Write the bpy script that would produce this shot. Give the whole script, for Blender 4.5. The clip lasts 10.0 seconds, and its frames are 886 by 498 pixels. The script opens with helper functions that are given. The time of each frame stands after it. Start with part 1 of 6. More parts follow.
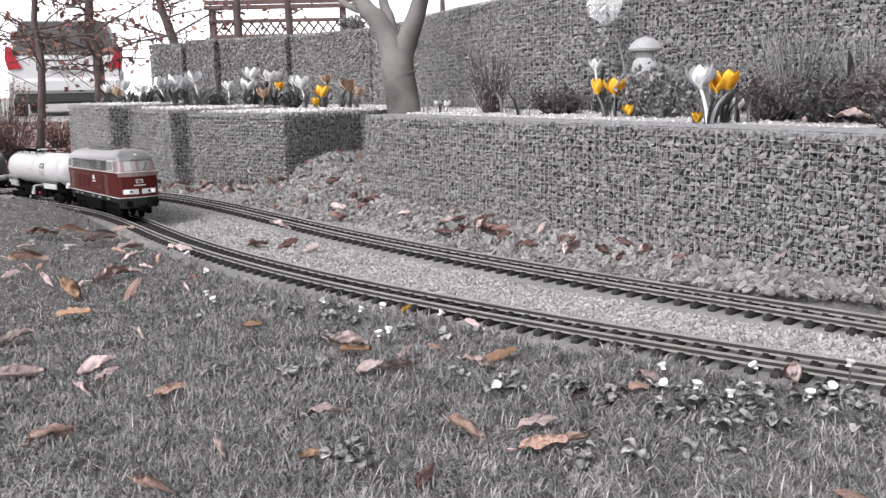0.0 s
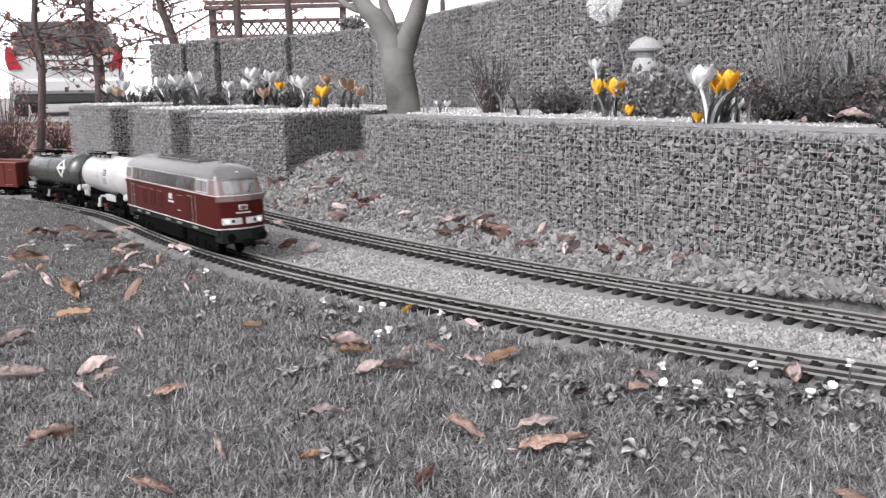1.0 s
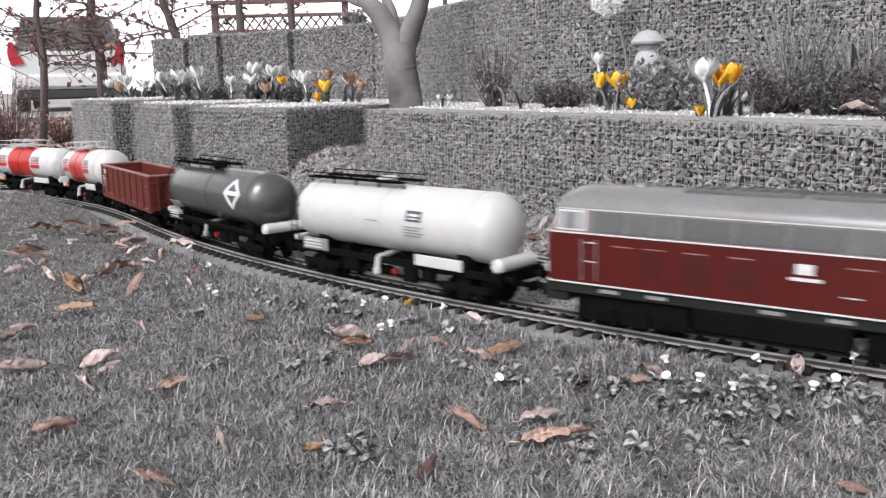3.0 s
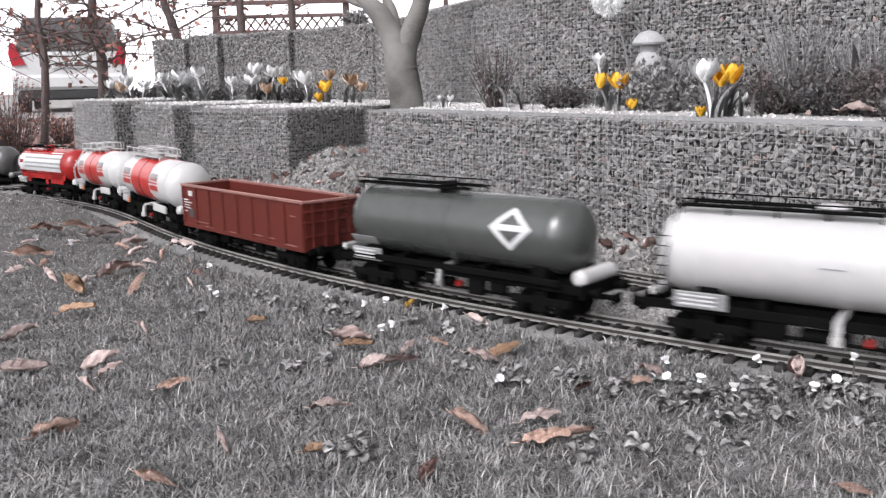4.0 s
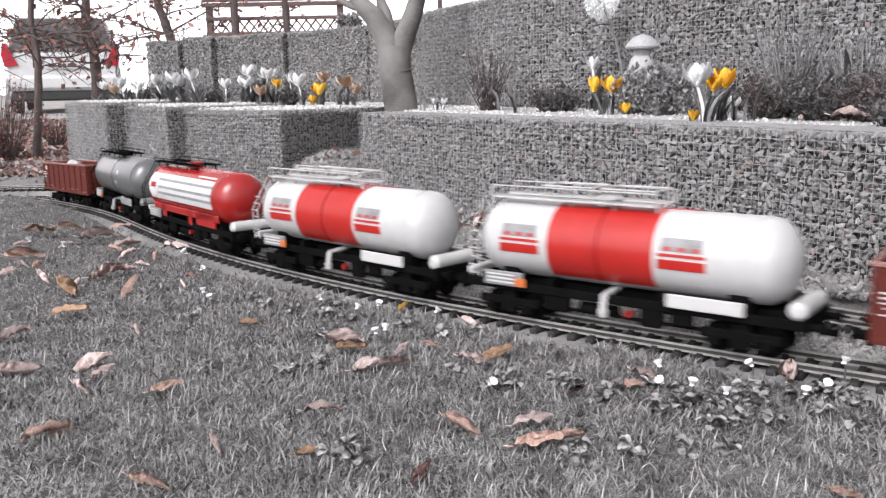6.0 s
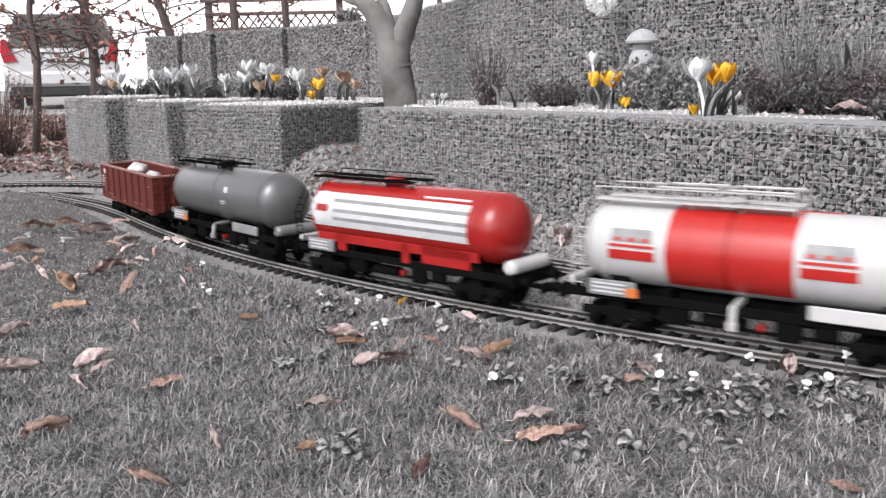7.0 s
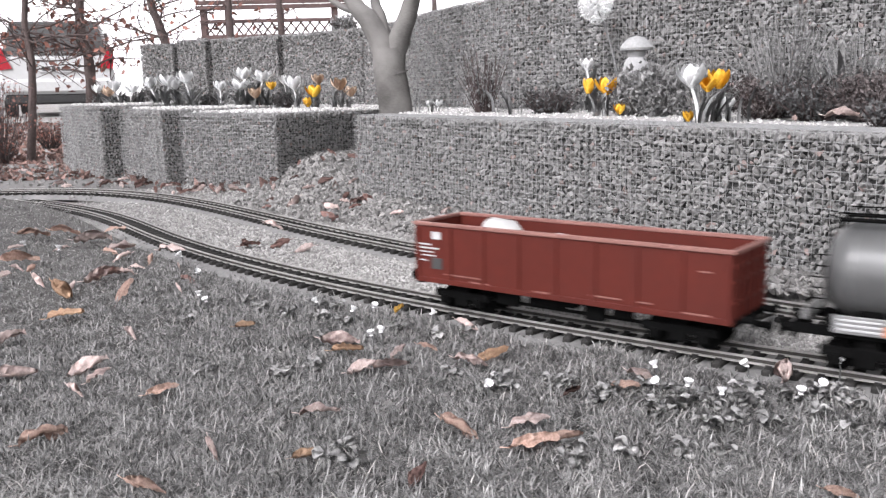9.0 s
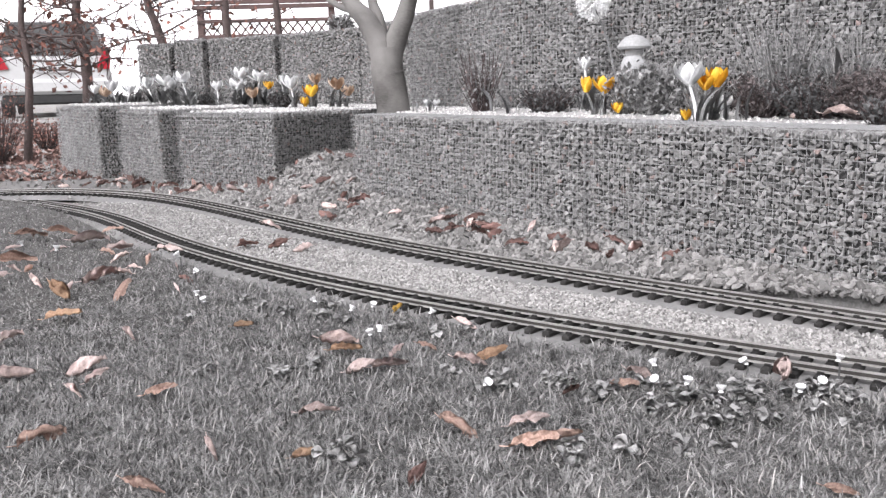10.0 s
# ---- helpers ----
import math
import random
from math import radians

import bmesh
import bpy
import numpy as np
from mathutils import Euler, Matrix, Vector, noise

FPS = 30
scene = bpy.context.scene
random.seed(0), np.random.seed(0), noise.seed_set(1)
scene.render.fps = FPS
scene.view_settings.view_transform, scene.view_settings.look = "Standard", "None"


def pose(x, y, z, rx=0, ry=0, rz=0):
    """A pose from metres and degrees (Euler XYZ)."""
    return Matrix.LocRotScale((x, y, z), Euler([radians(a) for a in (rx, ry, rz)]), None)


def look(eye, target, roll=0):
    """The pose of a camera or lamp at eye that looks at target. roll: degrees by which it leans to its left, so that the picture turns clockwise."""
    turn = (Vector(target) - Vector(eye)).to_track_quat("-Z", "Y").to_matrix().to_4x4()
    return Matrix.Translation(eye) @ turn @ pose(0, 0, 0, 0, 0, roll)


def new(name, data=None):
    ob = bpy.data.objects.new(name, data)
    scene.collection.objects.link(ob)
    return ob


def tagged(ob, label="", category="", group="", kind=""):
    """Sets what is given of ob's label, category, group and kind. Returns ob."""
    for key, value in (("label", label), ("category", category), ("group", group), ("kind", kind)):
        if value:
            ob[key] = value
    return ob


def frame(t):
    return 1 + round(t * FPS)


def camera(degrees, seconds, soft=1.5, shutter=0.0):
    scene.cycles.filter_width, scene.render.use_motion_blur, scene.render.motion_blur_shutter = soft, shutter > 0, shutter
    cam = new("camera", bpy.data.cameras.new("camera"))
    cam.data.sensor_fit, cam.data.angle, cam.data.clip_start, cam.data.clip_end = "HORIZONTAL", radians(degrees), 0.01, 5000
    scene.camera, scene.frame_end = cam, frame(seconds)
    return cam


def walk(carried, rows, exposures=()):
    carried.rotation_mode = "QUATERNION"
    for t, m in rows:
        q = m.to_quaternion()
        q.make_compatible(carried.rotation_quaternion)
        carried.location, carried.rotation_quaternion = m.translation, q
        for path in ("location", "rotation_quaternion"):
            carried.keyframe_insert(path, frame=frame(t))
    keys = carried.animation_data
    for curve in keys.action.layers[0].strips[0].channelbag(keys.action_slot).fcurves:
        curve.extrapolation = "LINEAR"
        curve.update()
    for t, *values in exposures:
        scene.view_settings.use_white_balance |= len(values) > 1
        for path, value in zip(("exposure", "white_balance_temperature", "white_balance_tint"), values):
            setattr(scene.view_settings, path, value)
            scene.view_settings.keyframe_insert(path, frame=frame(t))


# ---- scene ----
cam = camera(52.75, 10.0, soft=1.35, shutter=0.5)


def cam_pose(x, y, z, down, turn, roll):
    return pose(x, y, z, 90 - down, 0, turn) @ pose(0, 0, 0, 0, 0, roll)


# seconds, place, degrees down, degrees to the left, roll
CAMERA_ROWS = [
    (0.0, 0.0003, 0.0001, 0.3090, 10.289, 0.624, -1.138),
    (0.5, 0.0007, 0.0006, 0.3093, 10.290, 0.637, -1.182),
    (1.0, 0.0007, -0.0002, 0.3092, 10.289, 0.644, -1.175),
    (1.5, 0.0014, 0.0004, 0.3078, 10.451, 0.673, -1.282),
    (2.0, 0.0011, 0.0008, 0.3067, 10.533, 0.718, -1.246),
    (2.5, 0.0009, 0.0012, 0.3067, 10.611, 0.767, -1.259),
    (4.0, 0.0011, 0.0009, 0.3071, 10.566, 0.872, -1.277),
    (4.5, 0.0025, 0.0000, 0.3077, 10.495, 0.735, -1.174),
    (5.0, 0.0027, -0.0020, 0.3099, 10.361, 0.569, -1.161),
    (5.5, 0.0015, -0.0016, 0.3093, 10.322, 0.445, -1.023),
    (7.0, 0.0009, 0.0011, 0.3072, 10.713, 0.436, -1.125),
    (7.5, 0.0016, 0.0001, 0.3087, 10.545, 0.365, -1.122),
    (8.0, 0.0020, -0.0011, 0.3102, 10.221, 0.153, -1.106),
    (8.5, 0.0008, -0.0015, 0.3096, 10.144, 0.173, -1.194),
    (9.0, 0.0012, -0.0010, 0.3084, 10.303, 0.153, -1.245),
    (9.5, 0.0013, -0.0004, 0.3090, 10.182, -0.029, -1.458),
    (10.0, 0.0000, 0.0000, 0.3076, 10.342, 0.000, -1.392),
]
walk(cam, [(r[0], cam_pose(*r[1:])) for r in CAMERA_ROWS], [(t, v, 6350, 14) for t, v in ((0.0, 0.8), (1.5, 0.8), (2.5, 0.78), (4.5, 0.84), (5.5, 0.92), (7.0, 0.82), (8.5, 0.92), (9.5, 1.0), (10.0, 1.0))])

# ---- light: an overcast day ----
world = bpy.data.worlds.new("overcast_sky")
scene.world = world
world.use_nodes = True
wn = world.node_tree
wn.nodes.clear()
sky = wn.nodes.new("ShaderNodeTexSky")
sky.sky_type = "NISHITA"
sky.sun_disc = False
sky.sun_elevation = radians(42)
sky.sun_rotation = radians(215)
sky.dust_density = 4.0
pale = wn.nodes.new("ShaderNodeHueSaturation")
pale.inputs["Saturation"].default_value = 0.02
back = wn.nodes.new("ShaderNodeBackground")
back.inputs["Strength"].default_value = 0.15
wout = wn.nodes.new("ShaderNodeOutputWorld")
wn.links.new(sky.outputs[0], pale.inputs["Color"])
wn.links.new(pale.outputs[0], back.inputs[0])
wn.links.new(back.outputs[0], wout.inputs[0])
sun = new("sun", bpy.data.lights.new("sun", "SUN"))
sun.data.energy = 1.2
sun.data.angle = radians(25)
sun.data.color = (1.0, 0.975, 0.97)
sun.matrix_world = look((-2.4, -3.4, 4.0), (0, 0, 0))


# ---- materials ----
def mat(name, c1, c2=None, scale=40.0, rough=0.7, bump=0.3, metal=0.0, fine=None, vary="", spread=0.3, c3=None, emit=None, spec=0.5, bumpd=0.002, through_light=0.0, tall=1.0):
    """Two scales of noise between c1, c2 (and stains of c3); vary 'object' or 'island' shifts the brightness piece by piece."""
    m = bpy.data.materials.new(name)
    m.use_nodes = True
    nt = m.node_tree
    bsdf = nt.nodes["Principled BSDF"]
    bsdf.inputs["Roughness"].default_value = rough
    bsdf.inputs["Metallic"].default_value = metal
    bsdf.inputs["Specular IOR Level"].default_value = spec
    c2 = c2 or tuple(v * 0.7 for v in c1)
    tc = nt.nodes.new("ShaderNodeTexCoord")
    n1 = nt.nodes.new("ShaderNodeTexNoise")
    n1.inputs["Scale"].default_value = scale
    n1.inputs["Detail"].default_value = 5
    n2 = nt.nodes.new("ShaderNodeTexNoise")
    n2.inputs["Scale"].default_value = fine or scale * 7
    n2.inputs["Detail"].default_value = 4
    coord = nt.nodes.new("ShaderNodeMapping")
    coord.inputs["Scale"].default_value = (1.0, 1.0, tall)
    nt.links.new(tc.outputs["Object"], coord.inputs["Vector"])
    nt.links.new(coord.outputs[0], n1.inputs["Vector"])
    nt.links.new(coord.outputs[0], n2.inputs["Vector"])
    add = nt.nodes.new("ShaderNodeMath")
    add.operation = "MULTIPLY_ADD"
    add.inputs[1].default_value = 0.5
    nt.links.new(n2.outputs[0], add.inputs[0])
    half = nt.nodes.new("ShaderNodeMath")
    half.operation = "MULTIPLY"
    half.inputs[1].default_value = 0.5
    nt.links.new(n1.outputs[0], half.inputs[0])
    nt.links.new(half.outputs[0], add.inputs[2])
    ramp = nt.nodes.new("ShaderNodeValToRGB")
    ramp.color_ramp.elements[0].position, ramp.color_ramp.elements[1].position = 0.36, 0.64
    ramp.color_ramp.elements[0].color, ramp.color_ramp.elements[1].color = (*c2, 1), (*c1, 1)
    nt.links.new(add.outputs[0], ramp.inputs[0])
    col = ramp.outputs[0]
    if c3:
        n3 = nt.nodes.new("ShaderNodeTexNoise")
        n3.inputs["Scale"].default_value = scale * 0.35
        n3.inputs["Detail"].default_value = 6
        nt.links.new(tc.outputs["Object"], n3.inputs["Vector"])
        r3 = nt.nodes.new("ShaderNodeValToRGB")
        r3.color_ramp.elements[0].position, r3.color_ramp.elements[1].position = 0.52, 0.66
        nt.links.new(n3.outputs[0], r3.inputs[0])
        mix = nt.nodes.new("ShaderNodeMixRGB")
        mix.inputs[2].default_value = (*c3, 1)
        nt.links.new(r3.outputs[0], mix.inputs[0])
        nt.links.new(col, mix.inputs[1])
        col = mix.outputs[0]
    if vary:
        if vary == "object":
            src = nt.nodes.new("ShaderNodeObjectInfo").outputs["Random"]
        else:
            src = nt.nodes.new("ShaderNodeNewGeometry").outputs["Random Per Island"]
        mr = nt.nodes.new("ShaderNodeMapRange")
        mr.inputs["To Min"].default_value, mr.inputs["To Max"].default_value = 1 - spread, 1 + spread
        nt.links.new(src, mr.inputs["Value"])
        hs = nt.nodes.new("ShaderNodeHueSaturation")
        nt.links.new(mr.outputs[0], hs.inputs["Value"])
        nt.links.new(col, hs.inputs["Color"])
        col = hs.outputs[0]
    nt.links.new(col, bsdf.inputs["Base Color"])
    if bump:
        b = nt.nodes.new("ShaderNodeBump")
        b.inputs["Strength"].default_value = bump
        b.inputs["Distance"].default_value = bumpd
        nt.links.new(add.outputs[0], b.inputs["Height"])
        nt.links.new(b.outputs[0], bsdf.inputs["Normal"])
    if emit:
        bsdf.inputs["Emission Color"].default_value = (*emit[0], 1)
        bsdf.inputs["Emission Strength"].default_value = emit[1]
    if through_light:
        bsdf.inputs["Subsurface Weight"].default_value = through_light
        bsdf.inputs["Subsurface Radius"].default_value = (0.004, 0.004, 0.004)
    return m


def grey(v, warm=0.0):
    return (v * (1 + warm), v, v * (1 - warm))


M_SOIL = mat("lawn_soil", grey(0.095, 0.05), grey(0.04, 0.05), 30, 0.95, 0.6, bumpd=0.006)
M_FAR = mat("far_ground", grey(0.30, 0.04), grey(0.15, 0.05), 4, 0.95, 0.5, fine=38, bumpd=0.012, c3=(0.15, 0.125, 0.115))
M_GRAVELBED = mat("gravel_fines", grey(0.19, 0.03), grey(0.09, 0.03), 60, 0.95, 0.7, fine=300, bumpd=0.003)
M_GRAVEL = mat("limestone_grit", grey(0.325, 0.03), grey(0.22, 0.03), 90, 0.85, 0.4, vary="island", spread=0.40)
M_PALE = mat("white_marble_chippings", grey(0.58, 0.02), grey(0.42, 0.02), 90, 0.8, 0.3, vary="island", spread=0.35)
M_PALEBED = mat("white_chipping_fines", grey(0.40, 0.02), grey(0.24, 0.02), 120, 0.9, 0.6, fine=420)
M_RUBBLE = mat("pale_rubble", grey(0.215, 0.03), grey(0.125, 0.04), 60, 0.85, 0.5, vary="island", spread=0.45)
M_CONCRETE = mat("cement_strip", grey(0.18, 0.02), grey(0.12, 0.02), 9, 0.9, 0.4, fine=160, c3=grey(0.23, 0.03))
M_STONE = mat("crushed_grey_stone", grey(0.25, 0.02), grey(0.15, 0.02), 120, 0.8, 0.5, vary="island", spread=0.36)
M_STONE_RED = mat("crushed_reddish_stone", (0.27, 0.215, 0.20), (0.18, 0.135, 0.125), 120, 0.8, 0.5, vary="island", spread=0.25)
M_STONE_ONE = mat("crushed_grey_stone_single", grey(0.25, 0.02), grey(0.15, 0.02), 0.85, 0.8, 0.4, fine=6, vary="object", spread=0.36, bumpd=0.0012)
# darker than the stones: paints the shade seen in the gaps between them
M_CORE = mat("stone_gap_shade", grey(0.07), grey(0.04), 80, 1.0, 0.6)
M_WIRE = mat("galvanised_wire", grey(0.34), grey(0.22), 60, 0.55, 0.1, metal=0.2)
M_GRASS = mat("winter_grass", grey(0.24, 0.02), grey(0.072, 0.02), 22, 0.65, 0.0, vary="island", spread=0.75, spec=0.3)
M_RAIL = mat("brass_rail_dull", grey(0.40, 0.03), grey(0.26, 0.04), 40, 0.4, 0.1, metal=0.4, fine=400)
# tarnished web, with the shade under the rail head painted into its colour
M_WEB = mat("tarnished_shaded_web", grey(0.045, 0.08), grey(0.025, 0.08), 40, 0.7, 0.2, spec=0.2)
M_SLEEPER = mat("black_plastic_sleeper", grey(0.028, 0.05), grey(0.014, 0.05), 70, 0.8, 0.3, spec=0.25, vary="object", spread=0.35)

# train paint
M_CRIMSON = mat("crimson_paint", (0.058, 0.0062, 0.0045), (0.047, 0.0052, 0.004), 9, 0.42, 0.03, spec=0.2)
M_CRIMSON_DARK = mat("crimson_grille", (0.045, 0.0052, 0.004), (0.036, 0.0046, 0.0036), 40, 0.5, 0.15, spec=0.2)
M_OXIDE = mat("red_oxide_wagon", (0.084, 0.0125, 0.0075), (0.068, 0.0105, 0.0065), 11, 0.6, 0.08, c3=(0.06, 0.011, 0.008), spec=0.25)
M_OXIDE_IN = mat("red_oxide_inside", (0.075, 0.012, 0.010), (0.055, 0.010, 0.009), 14, 0.6, 0.1)
M_OXIDE_RIM = mat("red_oxide_worn_rim", (0.24, 0.12, 0.10), (0.17, 0.07, 0.06), 20, 0.5, 0.08)
M_SIGNAL = mat("signal_red_paint", (0.36, 0.018, 0.014), (0.30, 0.015, 0.012), 8, 0.28, 0.02)
M_RED = mat("cherry_red_paint", (0.27, 0.012, 0.01), (0.225, 0.01, 0.009), 8, 0.26, 0.02)
M_WHITE = mat("white_tank_paint", grey(0.42, 0.012), grey(0.37, 0.012), 8, 0.36, 0.02)
M_WHITE_TRIM = mat("white_lining", grey(0.50), grey(0.40), 30, 0.5, 0.0)
M_TANKGREY = mat("green_grey_tank", (0.050, 0.053, 0.050), (0.040, 0.043, 0.040), 8, 0.26, 0.03, spec=0.75)
M_TANKGREY_B = mat("mid_grey_tank", grey(0.085), grey(0.068), 8, 0.28, 0.03, spec=0.65)
M_ROOF = mat("light_grey_roof", grey(0.15, 0.01), grey(0.11, 0.01), 10, 0.30, 0.05, fine=150)
M_BAND = mat("slate_grey_band", grey(0.085), grey(0.06), 14, 0.4, 0.03)
M_CABGREY = mat("cab_grey_paint", (0.17, 0.12, 0.115), (0.14, 0.1, 0.095), 14, 0.4, 0.03)
M_FRAME = mat("dark_underframe", grey(0.005), grey(0.003), 40, 0.9, 0.2, spec=0.03)
M_SKIRT = mat("green_black_frame", (0.015, 0.019, 0.015), (0.009, 0.011, 0.009), 30, 0.7, 0.1, spec=0.1)
M_DARKBAR = mat("dark_lettering", grey(0.05), grey(0.03), 60, 0.6, 0.0)
M_GREYPLATE = mat("grey_notice_plate", grey(0.22), grey(0.14), 50, 0.5, 0.05)
M_ORANGE = mat("orange_placard", (0.5, 0.12, 0.02), (0.42, 0.1, 0.02), 40, 0.5, 0.0)
M_STEEL = mat("bright_metal_fittings", grey(0.45), grey(0.3), 40, 0.35, 0.05, metal=0.7)
M_WINDOW = mat("dark_window", grey(0.03), grey(0.02), 20, 0.08, 0.0, spec=0.8)
M_WINDOW_MID = mat("mid_grey_window", grey(0.075), grey(0.055), 20, 0.15, 0.0, spec=0.5)
# glass coloured pale, a painted stand-in for the bright sky it reflects
M_WINDOW_PALE = mat("pale_glass_reflection", grey(0.21), grey(0.16), 20, 0.12, 0.0, spec=0.8)
M_LAMP = mat("lit_headlamp", (0.9, 0.85, 0.78), None, 20, 0.3, 0.0, emit=((1.0, 0.93, 0.82), 0.3))
M_TAIL = mat("red_lens", (0.2, 0.012, 0.01), None, 20, 0.3, 0.0)


# ---- mesh helpers ----
def part(name, bm, material, parent=None, label="", smooth=False):
    me = bpy.data.meshes.new(name)
    bmesh.ops.recalc_face_normals(bm, faces=bm.faces)
    bm.to_mesh(me)
    bm.free()
    if smooth:
        for p in me.polygons:
            p.use_smooth = True
        me.set_sharp_from_angle(angle=radians(40))
    me.materials.append(material)
    ob = new(name, me)
    if parent:
        ob.parent = parent
    if label:
        tagged(ob, label)
    return ob


def piece(name, mesh, parent, m):
    ob = new(name, mesh)
    ob.parent = parent
    ob.matrix_basis = m
    return ob


def raw(name, verts, faces, material, parent=None, smooth=False):
    me = bpy.data.meshes.new(name)
    me.from_pydata(verts, [], faces)
    me.materials.append(material)
    if smooth:
        for p in me.polygons:
            p.use_smooth = True
    ob = new(name, me)
    if parent:
        ob.parent = parent
    return ob


def box(bm, x0, x1, y0, y1, z0, z1, bevel=0.0):
    r = bmesh.ops.create_cube(bm, size=1.0)
    vs = r["verts"]
    for v in vs:
        v.co = Vector(((x0 + x1) / 2 + v.co.x * (x1 - x0), (y0 + y1) / 2 + v.co.y * (y1 - y0), (z0 + z1) / 2 + v.co.z * (z1 - z0)))
    if bevel:
        es = {e for v in vs for e in v.link_edges}
        bmesh.ops.bevel(bm, geom=list(es), offset=bevel, segments=1, affect="EDGES")
    return bm


def nb():
    return bmesh.new()


def tube(bm, p0, p1, r0, r1=None, seg=8, caps=True):
    r1 = r0 if r1 is None else r1
    p0, p1 = Vector(p0), Vector(p1)
    d = p1 - p0
    if d.length < 1e-7:
        return bm
    q = d.to_track_quat("Z", "Y")
    a, b = [], []
    for i in range(seg):
        c = Vector((math.cos(2 * math.pi * i / seg), math.sin(2 * math.pi * i / seg), 0))
        a.append(bm.verts.new(p0 + q @ (c * r0)))
        b.append(bm.verts.new(p1 + q @ (c * r1)))
    for i in range(seg):
        j = (i + 1) % seg
        bm.faces.new((a[i], a[j], b[j], b[i]))
    if caps:
        bm.faces.new(a[::-1])
        bm.faces.new(b)
    return bm


def pipe(bm, pts, r, seg=6):
    for p, q in zip(pts, pts[1:]):
        tube(bm, p, q, r, seg=seg)
    return bm


def lathe_x(bm, profile, zc=0.0, seg=28):
    """Profile of (x, radius) turned about a line along x at height zc."""
    rings = []
    for x, r in profile:
        if r < 1e-6:
            rings.append([bm.verts.new((x, 0, zc))])
        else:
            rings.append([bm.verts.new((x, r * math.sin(2 * math.pi * i / seg), zc + r * math.cos(2 * math.pi * i / seg))) for i in range(seg)])
    for a, b in zip(rings, rings[1:]):
        for i in range(seg):
            j = (i + 1) % seg
            if len(a) == 1:
                bm.faces.new((a[0], b[i], b[j]))
            elif len(b) == 1:
                bm.faces.new((a[i], b[0], a[j]))
            else:
                bm.faces.new((a[i], b[i], b[j], a[j]))
    return bm


def patch(bm, x0, x1, a0, a1, r, zc, thick=0.0006, n=0):
    """A thin curved plate on a lying cylinder; angles in degrees from the top, positive to the left (+y)."""
    n = n or max(6, int(abs(a1 - a0) / 5))
    ring = []
    for i in range(n + 1):
        a = radians(a0 + (a1 - a0) * i / n)
        ring.append([bm.verts.new((x, rr * math.sin(a), zc + rr * math.cos(a))) for x in (x0, x1) for rr in (r - 0.001, r + thick)])
    for p, q in zip(ring, ring[1:]):
        bm.faces.new((p[1], p[3], q[3], q[1]))
        bm.faces.new((p[0], q[0], q[2], p[2]))
        bm.faces.new((p[0], p[1], q[1], q[0]))
        bm.faces.new((p[2], q[2], q[3], p[3]))
    bm.faces.new((ring[0][0], ring[0][2], ring[0][3], ring[0][1]))
    bm.faces.new((ring[-1][0], ring[-1][1], ring[-1][3], ring[-1][2]))
    return bm


def loft(bm, rings, cap0=True, cap1=True):
    rs = [[bm.verts.new(p) for p in r] for r in rings]
    n = len(rs[0])
    for a, b in zip(rs, rs[1:]):
        for i in range(n):
            j = (i + 1) % n
            bm.faces.new((a[i], a[j], b[j], b[i]))
    if cap0:
        bm.faces.new(rs[0][::-1])
    if cap1:
        bm.faces.new(rs[-1])
    return bm


# ---- the two tracks: heading tables, integrated ----
RAIL_TOP = 0.014


def slope(y):
    """The garden falls gently away from the eye."""
    return -0.0072 * min(1.95, max(0.0, y))


class Line:
    def __init__(self, x, y, table, fall=0.0):
        self.fall = fall
        s = np.array([a for a, _ in table])
        h = np.array([b for _, b in table])
        self.s = np.arange(s[0], s[-1], 0.004)
        self.h = np.radians(np.interp(self.s, s, h))
        dx, dy = np.cos(self.h) * 0.004, np.sin(self.h) * 0.004
        px, py = np.cumsum(dx), np.cumsum(dy)
        k = int(round(-s[0] / 0.004))
        self.x, self.y = px - px[k] + x, py - py[k] + y

    def dip(self, s):
        """The line follows the garden's slope and falls further towards its hidden end."""
        f = min(1.0, max(0.0, (0.95 - s) / 1.0))
        return slope(float(np.interp(s, self.s, self.y))) - self.fall * f * f * (3 - 2 * f)

    def at(self, s, side=0.0):
        x, y, h = np.interp(s, self.s, self.x), np.interp(s, self.s, self.y), np.interp(s, self.s, self.h)
        return x - math.sin(h) * side, y + math.cos(h) * side, h


NEAR = Line(-1.301, 2.861, [(-8.0, 60), (-1.9, 60), (0.0, -42), (0.242, -50), (0.483, -54.5), (0.725, -56.6), (0.966, -56.6), (1.208, -54.6), (1.449, -51.1), (1.691, -47.1), (1.932, -43.3), (2.174, -40.1), (2.416, -37.4), (2.657, -35.0), (9.0, -33.0)], 0.026)
FAR = Line(-1.461, 2.98, [(-0.5, 28), (0.0, 5.5), (0.254, -19.8), (0.509, -36.5), (0.763, -46.3), (1.017, -51.5), (1.272, -53.4), (1.526, -53.0), (1.78, -51.1), (2.035, -48.6), (2.289, -46.5), (2.543, -45.0), (2.798, -44.6), (6.0, -44.0)])

RAIL_SECTION = [(-0.0035, -0.0083), (0.0035, -0.0083), (0.0035, -0.0070), (0.0007, -0.0062), (0.0007, -0.0026), (0.0014, -0.0020), (0.0014, 0.0), (-0.0014, 0.0), (-0.0014, -0.0020), (-0.0007, -0.0026), (-0.0007, -0.0062), (-0.0035, -0.0070)]


